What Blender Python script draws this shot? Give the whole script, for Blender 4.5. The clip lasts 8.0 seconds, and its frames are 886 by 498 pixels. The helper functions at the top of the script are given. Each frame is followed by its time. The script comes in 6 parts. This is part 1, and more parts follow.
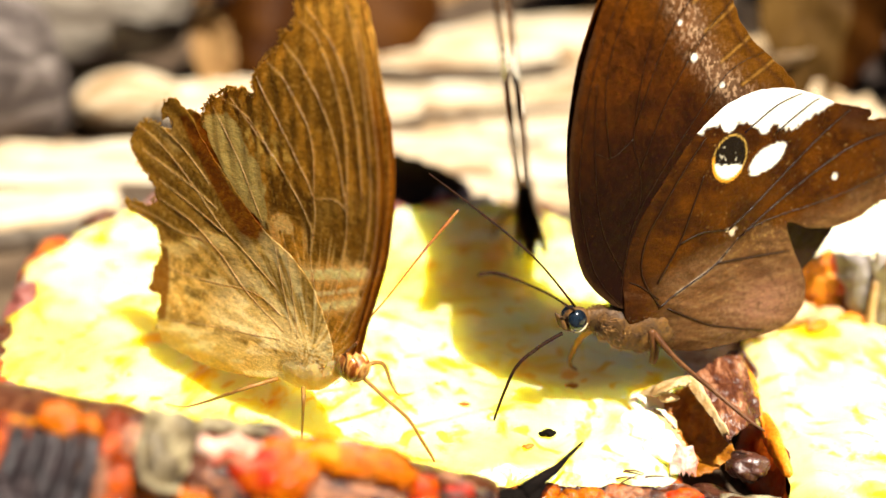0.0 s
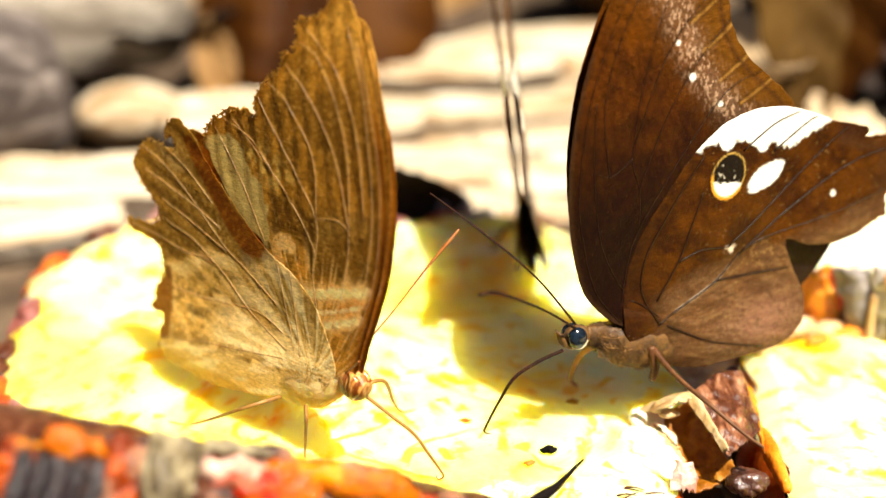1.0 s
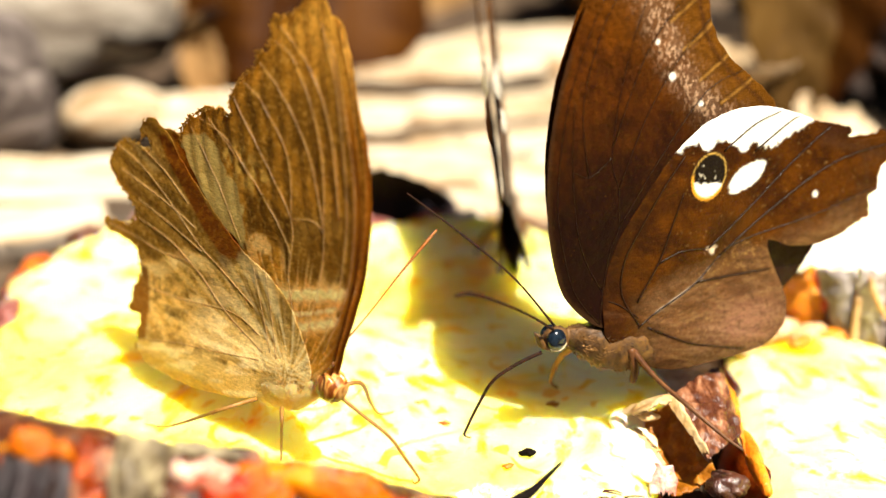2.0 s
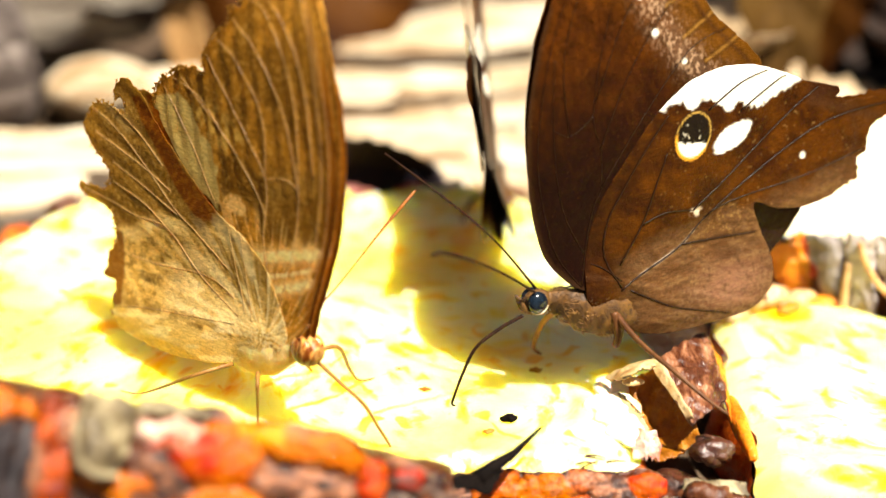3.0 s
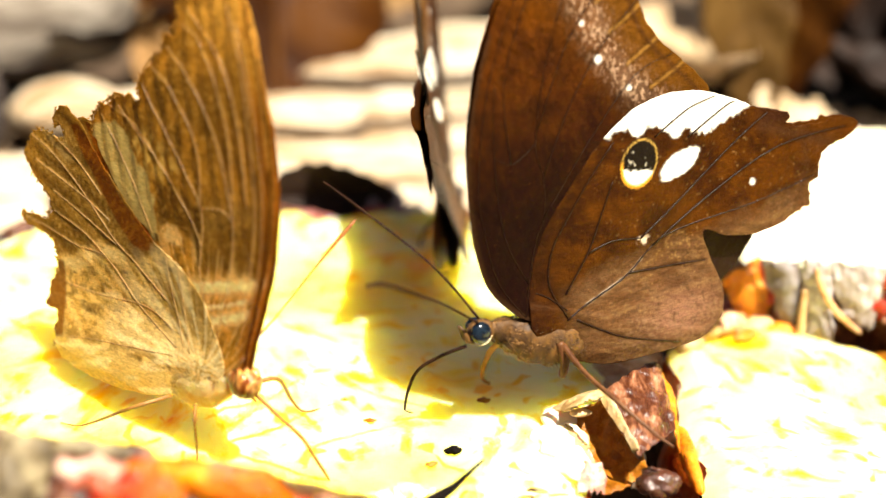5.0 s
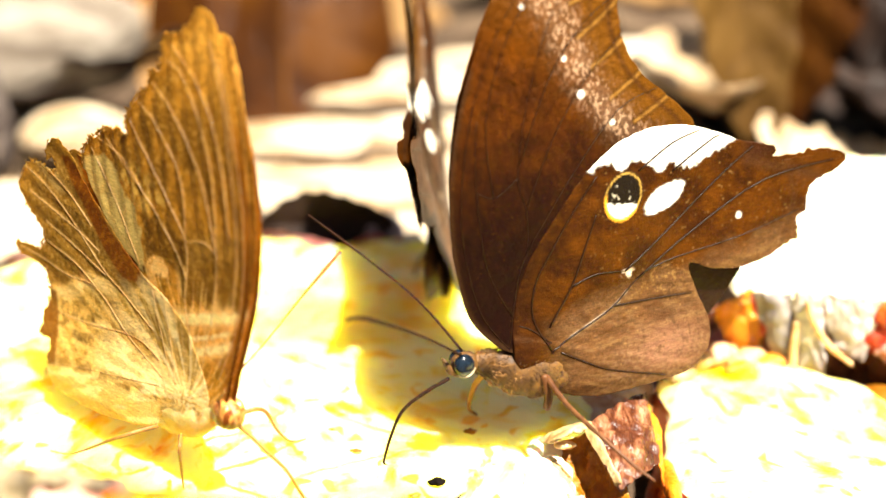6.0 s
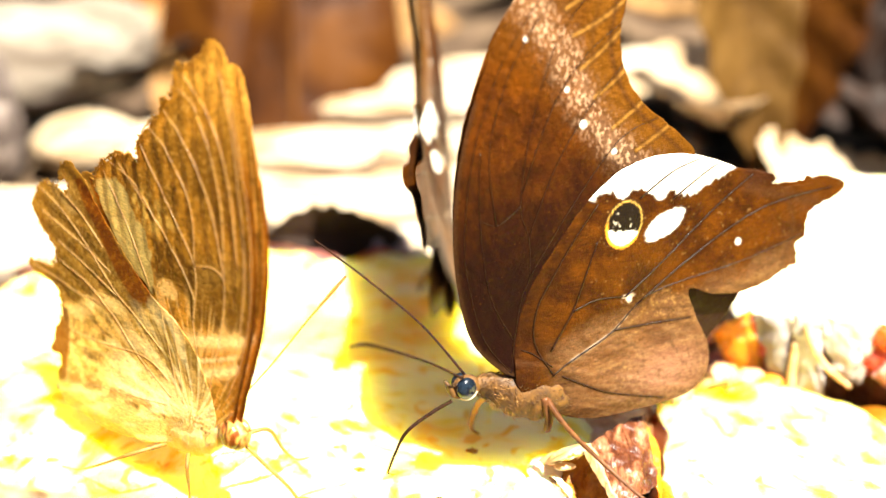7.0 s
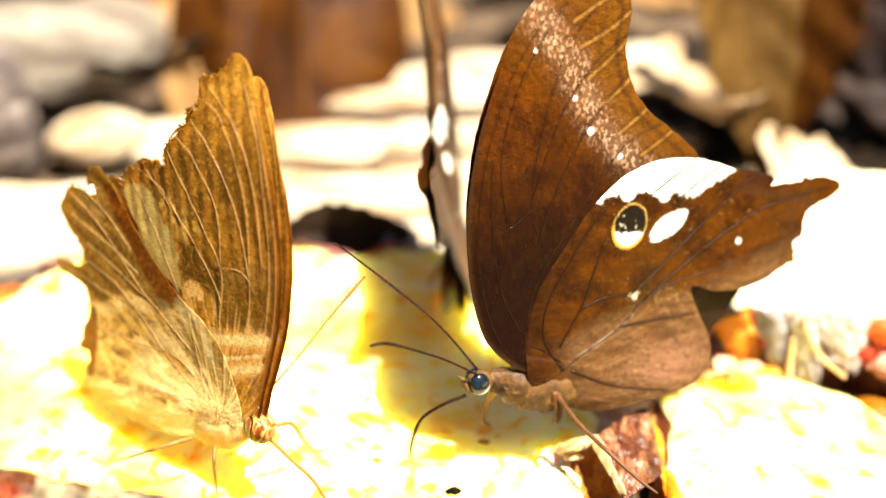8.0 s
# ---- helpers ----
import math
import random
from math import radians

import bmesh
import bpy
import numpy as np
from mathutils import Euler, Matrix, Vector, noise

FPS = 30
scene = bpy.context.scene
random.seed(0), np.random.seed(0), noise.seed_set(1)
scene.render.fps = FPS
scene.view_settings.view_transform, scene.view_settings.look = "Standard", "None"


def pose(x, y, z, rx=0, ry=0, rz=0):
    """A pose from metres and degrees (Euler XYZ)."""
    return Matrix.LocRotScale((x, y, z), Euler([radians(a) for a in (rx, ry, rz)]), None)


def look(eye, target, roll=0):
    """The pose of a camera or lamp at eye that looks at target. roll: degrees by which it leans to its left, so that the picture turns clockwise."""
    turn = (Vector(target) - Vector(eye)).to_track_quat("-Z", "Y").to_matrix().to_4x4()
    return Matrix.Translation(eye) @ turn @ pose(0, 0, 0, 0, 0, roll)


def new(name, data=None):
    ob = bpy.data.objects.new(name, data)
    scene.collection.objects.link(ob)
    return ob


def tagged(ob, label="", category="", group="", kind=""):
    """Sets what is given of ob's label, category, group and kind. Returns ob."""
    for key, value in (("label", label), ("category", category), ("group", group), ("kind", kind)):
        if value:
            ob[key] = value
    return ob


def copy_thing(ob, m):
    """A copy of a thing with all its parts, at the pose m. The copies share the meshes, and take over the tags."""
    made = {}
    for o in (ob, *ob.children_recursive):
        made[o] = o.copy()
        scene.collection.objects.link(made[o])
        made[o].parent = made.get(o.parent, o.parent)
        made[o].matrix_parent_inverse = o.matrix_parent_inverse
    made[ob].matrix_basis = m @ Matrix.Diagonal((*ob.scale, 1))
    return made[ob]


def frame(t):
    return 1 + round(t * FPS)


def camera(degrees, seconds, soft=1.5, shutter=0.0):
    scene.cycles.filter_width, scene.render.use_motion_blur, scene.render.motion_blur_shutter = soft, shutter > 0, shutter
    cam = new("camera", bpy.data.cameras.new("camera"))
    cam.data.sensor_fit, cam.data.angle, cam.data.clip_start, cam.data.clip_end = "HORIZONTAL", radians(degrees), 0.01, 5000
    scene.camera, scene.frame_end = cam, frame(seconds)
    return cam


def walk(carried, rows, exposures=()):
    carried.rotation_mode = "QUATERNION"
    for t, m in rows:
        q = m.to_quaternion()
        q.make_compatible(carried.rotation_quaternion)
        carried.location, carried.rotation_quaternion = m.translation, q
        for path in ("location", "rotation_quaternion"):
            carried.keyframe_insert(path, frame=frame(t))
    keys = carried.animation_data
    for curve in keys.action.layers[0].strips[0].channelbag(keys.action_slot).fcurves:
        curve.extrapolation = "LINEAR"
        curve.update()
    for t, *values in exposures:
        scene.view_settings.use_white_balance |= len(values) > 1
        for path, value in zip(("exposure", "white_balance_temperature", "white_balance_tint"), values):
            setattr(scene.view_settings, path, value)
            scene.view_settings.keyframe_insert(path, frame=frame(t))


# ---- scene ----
from mathutils.geometry import delaunay_2d_cdt

cam = camera(38.8, 8.0, soft=1.5)
METRES, EYE, TILT, LEAN, TURN = 0.06, 0.116, -27.0, 0.0, 0.0
ROWS = [
    (0.0, 0.0, 0.0, 0.0, 0.0, 0.0, -0.0),
    (0.5, -0.0045, -0.0036, 0.0229, -0.02, 0.06, 0.32),
    (1.0, -0.0012, -0.0249, 0.0433, 0.03, 0.08, 0.2),
    (1.5, 0.0316, -0.0142, 0.039, -0.26, 0.19, 0.15),
    (1.7, 0.0416, -0.0062, 0.0405, -0.1982, 0.2632, 0.1362),
    (2.8, 0.0892, 0.0512, -0.0138, 0.2305, -0.1639, 0.2448),
    (3.0, 0.108, 0.0685, -0.0338, 0.02, -0.24, 0.3),
    (3.5, 0.155, 0.1242, -0.0388, -0.08, -0.35, 0.33),
    (4.0, 0.1643, 0.1755, -0.0407, 0.09, -0.54, 0.24),
    (4.5, 0.1786, 0.1652, -0.03, 0.06, -0.56, 0.13),
    (5.0, 0.2517, 0.1171, 0.0002, 0.01, 0.46, 0.43),
    (5.2, 0.2572, 0.1098, 0.003, -0.0249, 0.6474, 0.4241),
    (6.3, 0.3841, 0.0947, 0.0428, 1.7826, 1.5773, 0.0916),
    (6.5, 0.3848, 0.1031, 0.0449, 1.91, 1.71, 0.06),
    (7.0, 0.3756, 0.0327, 0.1206, 1.68, 0.88, -0.38),
    (7.5, 0.3824, -0.1013, 0.2185, 1.71, 1.32, -0.06),
    (8.0, 0.3372, -0.1163, 0.1702, 1.58, 0.05, -0.13),
]
EXPOSURES = [(0.0, 1.52, 6900, 8), (5.0, 1.73, 6900, 8), (6.5, 2.45, 6900, 8), (7.0, 2.56, 6900, 8), (8.0, 2.17, 6900, 8)]
walk(cam, [(t, pose(0, 0, EYE, TILT, LEAN, TURN) @ pose(METRES * x, METRES * y, METRES * z, 90 + pitch, roll, yaw)) for t, x, y, z, yaw, pitch, roll in ROWS], EXPOSURES)
# a close-up lens with its aperture wide open, focused on the two large insects
cam.data.dof.use_dof = True
cam.data.dof.focus_distance = 0.193
cam.data.dof.aperture_fstop = 7.8

# ---- world and sun ----
world = bpy.data.worlds.new("sky")
scene.world = world
world.use_nodes = True
sky = world.node_tree.nodes.new("ShaderNodeTexSky")
sky.sky_type = "NISHITA"
sky.sun_disc = False
sky.sun_elevation = radians(66)
sky.dust_density = 3.0
sky.ozone_density = 0.6
sky.sun_rotation = radians(133)
world.node_tree.links.new(sky.outputs[0], world.node_tree.nodes["Background"].inputs[0])
world.node_tree.nodes["Background"].inputs[1].default_value = 0.020
sun = new("sun", bpy.data.lights.new("sun", "SUN"))
sun.data.energy = 5.0
sun.data.angle = radians(0.55)
sun.data.color = (1.0, 0.95, 0.87)
sun.matrix_world = look((0.33, -0.31, 1.0), (0, 0, 0))

MM = 0.001


# ---- materials ----
def ramp(nt, fac, stops):
    r = nt.nodes.new("ShaderNodeValToRGB")
    els = r.color_ramp.elements
    while len(els) < len(stops):
        els.new(0.5)
    for e, (p, c) in zip(els, stops):
        e.position, e.color = p, (*c, 1)
    nt.links.new(fac, r.inputs[0])
    return r.outputs[0]


def noise_tex(nt, vec, scale, detail=4.0, rough=0.55, distortion=0.0):
    n = nt.nodes.new("ShaderNodeTexNoise")
    n.inputs["Scale"].default_value = scale
    n.inputs["Detail"].default_value = detail
    n.inputs["Roughness"].default_value = rough
    n.inputs["Distortion"].default_value = distortion
    nt.links.new(vec, n.inputs["Vector"])
    return n.outputs["Fac"]


def mapped(nt, scale=(1, 1, 1), shift_random=False):
    tc = nt.nodes.new("ShaderNodeTexCoord")
    mp = nt.nodes.new("ShaderNodeMapping")
    mp.inputs["Scale"].default_value = scale
    nt.links.new(tc.outputs["Object"], mp.inputs["Vector"])
    if shift_random:
        info = nt.nodes.new("ShaderNodeObjectInfo")
        sh = nt.nodes.new("ShaderNodeVectorMath")
        sh.operation = "SCALE"
        sh.inputs[0].default_value = (3.1, 1.7, 2.3)
        nt.links.new(info.outputs["Random"], sh.inputs["Scale"])
        nt.links.new(sh.outputs[0], mp.inputs["Location"])
    return mp.outputs[0]


def mix(nt, kind, fac, a, b):
    m = nt.nodes.new("ShaderNodeMix")
    m.data_type, m.blend_type = "RGBA", kind
    for sock, v in ((m.inputs[0], fac), (m.inputs[6], a), (m.inputs[7], b)):
        if isinstance(v, (int, float)):
            sock.default_value = v
        elif isinstance(v, tuple):
            sock.default_value = (*v, 1)
        else:
            nt.links.new(v, sock)
    return m.outputs[2]


def bump(nt, height, strength, distance, normal=None):
    b = nt.nodes.new("ShaderNodeBump")
    b.inputs["Strength"].default_value = strength
    b.inputs["Distance"].default_value = distance
    nt.links.new(height, b.inputs["Height"])
    if normal:
        nt.links.new(normal, b.inputs["Normal"])
    return b.outputs[0]


def surface(name, stops, scale=300.0, fine=2500.0, rough=0.6, relief=0.3, stretch=(1, 1, 1), attribute="",
            translucent=0.0, sss=0.0, sss_radius=0.003, spec=0.5, coat=0.0, random_shift=True, metal=0.0, rough_var=0.12, fine_amount=0.35, sheen_tint=None, glints=(0.30, 0.24, 0.15)):
    """A procedural surface: colour in large patches and fine grain, a two-scale relief, uneven gloss."""
    m = bpy.data.materials.new(name)
    m.use_nodes = True
    nt = m.node_tree
    b = nt.nodes["Principled BSDF"]
    vec = mapped(nt, stretch, random_shift)
    big = noise_tex(nt, vec, scale, 5.0, 0.6, 0.4)
    small = noise_tex(nt, vec, fine, 3.0)
    if attribute:
        at = nt.nodes.new("ShaderNodeAttribute")
        at.attribute_name = attribute
        grain = ramp(nt, small, [(0.28, (0.78, 0.76, 0.72)), (0.72, (1.16, 1.15, 1.12))])
        col = mix(nt, "MULTIPLY", 1.0, at.outputs["Color"], grain)
        hairs = noise_tex(nt, mapped(nt, (0.35, 1.0, 1.6)), 2600, 2.0)
        col = mix(nt, "MULTIPLY", 0.45, col, ramp(nt, hairs, [(0.32, (0.55, 0.5, 0.42)), (0.68, (1.35, 1.32, 1.25))]))
        # glints painted into the base colour as sparse bright specks
        glint = noise_tex(nt, mapped(nt), 3300, 1.0)
        col = mix(nt, "ADD", ramp(nt, glint, [(0.72, (0, 0, 0)), (0.80, (0.5, 0.5, 0.5))]), col, glints)
    else:
        col = ramp(nt, big, stops)
        grain = ramp(nt, small, [(0.3, (0.55, 0.53, 0.5)), (0.7, (1.3, 1.28, 1.25))])
        col = mix(nt, "MULTIPLY", fine_amount, col, grain)
    nt.links.new(col, b.inputs["Base Color"])
    r = nt.nodes.new("ShaderNodeMapRange")
    r.inputs[3].default_value, r.inputs[4].default_value = max(0.03, rough - rough_var), min(1, rough + rough_var)
    nt.links.new(small, r.inputs[0])
    nt.links.new(r.outputs[0], b.inputs["Roughness"])
    b.inputs["Specular IOR Level"].default_value = spec
    if sheen_tint:
        b.inputs["Specular Tint"].default_value = (*sheen_tint, 1)
    b.inputs["Metallic"].default_value = metal
    b.inputs["Coat Weight"].default_value = coat
    b.inputs["Coat Roughness"].default_value = 0.12
    if sss:
        b.inputs["Subsurface Weight"].default_value = sss
        b.inputs["Subsurface Radius"].default_value = (1.0, 0.55, 0.12)
        b.inputs["Subsurface Scale"].default_value = sss_radius
    nrm = bump(nt, big, relief * 0.6, 1.2 / scale * 0.25)
    nrm = bump(nt, small, relief, 0.6 / fine, nrm)
    nt.links.new(nrm, b.inputs["Normal"])
    out = nt.nodes["Material Output"]
    if translucent:
        tr = nt.nodes.new("ShaderNodeBsdfTranslucent")
        nt.links.new(col, tr.inputs["Color"])
        nt.links.new(nrm, tr.inputs["Normal"])
        ms = nt.nodes.new("ShaderNodeMixShader")
        ms.inputs[0].default_value = translucent
        nt.links.new(b.outputs[0], ms.inputs[1])
        nt.links.new(tr.outputs[0], ms.inputs[2])
        nt.links.new(ms.outputs[0], out.inputs[0])
    return m


M_WING_DARK = surface("brown_wing_scales", [], 250, 4600, 0.36, 0.7, attribute="pigment", translucent=0.2, spec=0.08, random_shift=False, sheen_tint=(1.0, 0.75, 0.42), glints=(0.16, 0.07, 0.012))
M_WING_TAN = surface("tan_wing_scales", [], 250, 4200, 0.45, 0.55, attribute="pigment", translucent=0.5, spec=0.12, random_shift=False, sheen_tint=(1.0, 0.86, 0.6), glints=(0.14, 0.09, 0.025))
M_RIND_WET = surface("wet_streaky_rind", [], 250, 1700, 0.22, 0.9, attribute="pigment", sss=0.2, spec=0.16, random_shift=False, glints=(0.0, 0.0, 0.0))
M_VEIN_DARK = surface("dark_vein", [(0.3, (0.008, 0.003, 0.001)), (0.7, (0.022, 0.008, 0.003))], 600, 2500, 0.32, 0.6, spec=0.16)
M_VEIN_TAN = surface("pale_vein", [(0.3, (0.34, 0.18, 0.05)), (0.7, (0.62, 0.40, 0.16))], 600, 4000, 0.32, 0.2, spec=0.6, translucent=0.3)
M_FUR_BROWN = surface("brown_body_fur", [(0.3, (0.016, 0.005, 0.0006)), (0.7, (0.17, 0.072, 0.008))], 500, 3000, 0.65, 0.25, translucent=0.15)
M_FUR_TAN = surface("pale_body_fur", [(0.3, (0.90, 0.60, 0.15)), (0.7, (0.97, 0.80, 0.36))], 500, 3000, 0.65, 0.2, translucent=0.35, fine_amount=0.15, sss=0.5, sss_radius=0.002)
M_HEAD_AMBER = surface("amber_head", [(0.3, (0.22, 0.085, 0.014)), (0.7, (0.46, 0.24, 0.06))], 500, 3000, 0.5, 0.3)
M_HEAD_RUST = surface("rusty_head_hair", [(0.38, (0.20, 0.055, 0.008)), (0.48, (0.30, 0.10, 0.014)), (0.56, (0.60, 0.32, 0.09)), (0.62, (0.26, 0.08, 0.012))], 420, 3000, 0.5, 0.3, stretch=(3, 0.5, 0.5))
M_LEG_BROWN = surface("brown_leg", [(0.3, (0.05, 0.017, 0.006)), (0.7, (0.13, 0.052, 0.018))], 600, 4000, 0.45, 0.3, spec=0.15)
M_LEG_TAN = surface("amber_leg", [(0.3, (0.20, 0.085, 0.015)), (0.7, (0.36, 0.18, 0.04))], 600, 4000, 0.4, 0.3, spec=0.3, translucent=0.15)
M_ANTENNA = surface("dark_antenna", [(0.3, (0.010, 0.005, 0.003)), (0.7, (0.035, 0.014, 0.008))], 800, 4000, 0.7, 0.3, spec=0.05)
M_ANTENNA_TAN = surface("rust_antenna", [(0.3, (0.16, 0.045, 0.005)), (0.7, (0.30, 0.10, 0.012))], 800, 4000, 0.35, 0.3)
M_EYE = surface("blue_black_eye", [(0.35, (0.003, 0.005, 0.008)), (0.7, (0.008, 0.016, 0.028))], 900, 9000, 0.16, 0.1, spec=0.35, coat=0.05)
M_EYE_STRIPED = surface("striped_amber_eye", [(0.40, (0.13, 0.030, 0.004)), (0.47, (0.20, 0.055, 0.008)), (0.53, (0.58, 0.27, 0.06)), (0.60, (0.22, 0.060, 0.008))], 350, 5000, 0.25, 0.2, stretch=(4, 0.4, 0.4))
M_RIM = surface("cream_rim", [(0.3, (0.50, 0.40, 0.22)), (0.7, (0.66, 0.56, 0.36))], 700, 4000, 0.5, 0.3)
M_RIND_ORANGE = surface("wet_orange_rind", [(0.30, (0.20, 0.010, 0.002)), (0.5, (0.42, 0.055, 0.003)), (0.72, (0.55, 0.14, 0.006))], 230, 1600, 0.36, 0.8, sss=0.35, spec=0.45, coat=0.05)
M_RIND_AMBER = surface("amber_rind_flesh", [(0.28, (0.45, 0.09, 0.004)), (0.5, (0.60, 0.17, 0.006)), (0.75, (0.66, 0.27, 0.02))], 230, 1600, 0.34, 0.8, sss=0.35, spec=0.45)
M_RIND_PALE = surface("pale_pink_rind", [(0.28, (0.40, 0.06, 0.03)), (0.45, (0.52, 0.22, 0.16)), (0.7, (0.60, 0.44, 0.38))], 260, 1500, 0.4, 0.7, sss=0.2)
M_RIND_RED = surface("red_rind", [(0.30, (0.14, 0.006, 0.003)), (0.52, (0.36, 0.018, 0.006)), (0.75, (0.48, 0.11, 0.06))], 240, 1600, 0.4, 0.8, sss=0.25, spec=0.4, coat=0.05)
M_RIND_PINK = surface("pink_grey_rind", [(0.28, (0.07, 0.014, 0.012)), (0.48, (0.22, 0.06, 0.045)), (0.62, (0.30, 0.15, 0.13)), (0.75, (0.40, 0.30, 0.28))], 260, 1500, 0.45, 0.7)
M_BRACT_GREY = surface("grey_papery_bract", [(0.30, (0.022, 0.014, 0.007)), (0.47, (0.14, 0.102, 0.050)), (0.66, (0.36, 0.30, 0.170))], 260, 1500, 0.6, 0.9, stretch=(1, 1, 0.25))
M_BRACT_PALE = surface("pale_papery_bract", [(0.25, (0.06, 0.045, 0.04)), (0.5, (0.19, 0.16, 0.15)), (0.75, (0.34, 0.31, 0.30))], 240, 1500, 0.6, 0.9, stretch=(1.4, 1.4, 0.2))
M_BRACT_WHITE = surface("whitish_fibrous_bract", [(0.25, (0.14, 0.10, 0.085)), (0.45, (0.32, 0.27, 0.25)), (0.7, (0.48, 0.44, 0.42))], 240, 1500, 0.6, 0.9, stretch=(1.6, 1.6, 0.2))
M_RIND_TORN = surface("torn_peach_rind", [(0.28, (0.40, 0.17, 0.06)), (0.5, (0.60, 0.34, 0.16)), (0.75, (0.72, 0.52, 0.33))], 260, 1500, 0.4, 0.8, sss=0.25)
M_BRACT_DARK = surface("dark_feathery_bract", [(0.36, (0.005, 0.003, 0.004)), (0.58, (0.020, 0.011, 0.012)), (0.74, (0.14, 0.11, 0.11))], 300, 1500, 0.5, 0.9, stretch=(1.6, 1.6, 0.2))
M_DRIED = surface("dried_brown_rind", [(0.25, (0.018, 0.004, 0.002)), (0.5, (0.075, 0.020, 0.007)), (0.74, (0.19, 0.075, 0.033))], 420, 1500, 0.30, 0.8, stretch=(1.6, 0.5, 1.0), spec=0.35, coat=0.0, translucent=0.1)
M_FLAP = surface("wet_brown_rind_flap", [(0.28, (0.022, 0.005, 0.003)), (0.48, (0.085, 0.024, 0.009)), (0.58, (0.24, 0.095, 0.045)), (0.72, (0.46, 0.28, 0.17))], 330, 1500, 0.28, 0.8, stretch=(1.4, 0.45, 1.0), spec=0.4, translucent=0.12)
M_CAVITY = surface("dark_wet_inner_rind", [(0.25, (0.12, 0.034, 0.002)), (0.5, (0.40, 0.135, 0.008)), (0.78, (0.62, 0.30, 0.035))], 200, 1700, 0.35, 0.8, spec=0.4, translucent=0.4)
M_MEMBRANE = surface("pale_torn_membrane", [(0.25, (0.36, 0.15, 0.035)), (0.45, (0.62, 0.40, 0.17)), (0.7, (0.76, 0.60, 0.34))], 230, 1700, 0.5, 0.7, translucent=0.3)
M_SEED = surface("dark_plum_bulb", [(0.3, (0.014, 0.004, 0.002)), (0.7, (0.085, 0.024, 0.011))], 420, 2500, 0.3, 1.0, spec=0.6, coat=0.15)
M_BLACK = surface("black_bract", [(0.3, (0.002, 0.0015, 0.0012)), (0.7, (0.009, 0.006, 0.005))], 300, 2500, 0.85, 0.6, spec=0.04)
M_SOIL = surface("leaf_mould_soil", [(0.25, (0.025, 0.016, 0.010)), (0.5, (0.07, 0.045, 0.028)), (0.78, (0.17, 0.12, 0.075))], 60, 700, 0.85, 0.9, random_shift=False, spec=0.12)
M_LOG = surface("bleached_log_wood", [(0.25, (0.065, 0.048, 0.036)), (0.5, (0.17, 0.140, 0.110)), (0.78, (0.34, 0.30, 0.25))], 60, 900, 0.75, 0.8, stretch=(0.25, 2, 2), spec=0.12)
M_STUMP = surface("weathered_grey_wood", [(0.25, (0.020, 0.015, 0.013)), (0.5, (0.065, 0.050, 0.044)), (0.70, (0.24, 0.20, 0.18))], 95, 800, 0.8, 0.9, stretch=(0.3, 1.6, 1.6), spec=0.12)
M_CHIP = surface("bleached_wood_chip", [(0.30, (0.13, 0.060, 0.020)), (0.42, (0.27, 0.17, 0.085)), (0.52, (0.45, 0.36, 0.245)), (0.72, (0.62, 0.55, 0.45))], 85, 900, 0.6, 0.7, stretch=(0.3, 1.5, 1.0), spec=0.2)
# tan split wood, coloured darker to carry the shade on the chips' fronts
M_CHIP_SIDE = surface("shaded_chip_side", [(0.28, (0.07, 0.040, 0.020)), (0.5, (0.14, 0.10, 0.070)), (0.75, (0.22, 0.19, 0.155))], 80, 900, 0.7, 0.8, stretch=(0.3, 1.0, 2.5), spec=0.15)
M_STONE = surface("pale_stone", [(0.25, (0.42, 0.36, 0.27)), (0.5, (0.58, 0.50, 0.39)), (0.78, (0.72, 0.66, 0.55))], 70, 900, 0.75, 0.6)
M_STONE_GREY = surface("mauve_grey_stone", [(0.25, (0.06, 0.045, 0.05)), (0.5, (0.15, 0.11, 0.125)), (0.78, (0.36, 0.32, 0.33))], 70, 900, 0.6, 0.6)
M_LEAF_PALE = surface("bleached_dead_leaf", [(0.25, (0.32, 0.20, 0.10)), (0.5, (0.46, 0.33, 0.19)), (0.78, (0.60, 0.48, 0.33))], 45, 700, 0.55, 0.5, translucent=0.12)
M_LEAF_TAN = surface("tan_dead_leaf", [(0.25, (0.15, 0.075, 0.025)), (0.5, (0.28, 0.155, 0.06)), (0.78, (0.42, 0.28, 0.13))], 50, 700, 0.5, 0.5, translucent=0.18, spec=0.12)
M_LEAF_BROWN = surface("brown_dead_leaf", [(0.25, (0.010, 0.0025, 0.0003)), (0.5, (0.036, 0.010, 0.0007)), (0.78, (0.105, 0.036, 0.003))], 38, 700, 0.5, 0.5, spec=0.08, translucent=0.12)
M_LEAF_GOLD = surface("golden_dead_leaf", [(0.25, (0.045, 0.020, 0.004)), (0.5, (0.095, 0.047, 0.010)), (0.78, (0.17, 0.092, 0.024))], 50, 700, 0.5, 0.5, translucent=0.35, spec=0.12)
# near-black, as it also stands in for shaded gaps behind the fruit
M_LEAF_DARK = surface("near_black_leaf", [(0.25, (0.005, 0.003, 0.002)), (0.5, (0.012, 0.006, 0.004)), (0.78, (0.030, 0.016, 0.010))], 50, 700, 0.5, 0.6, spec=0.12)
M_PAPAYA = surface("orange_fruit_flesh", [(0.25, (0.75, 0.14, 0.012)), (0.5, (0.85, 0.22, 0.02)), (0.78, (0.9, 0.32, 0.04))], 90, 900, 0.3, 0.4, sss=0.3)


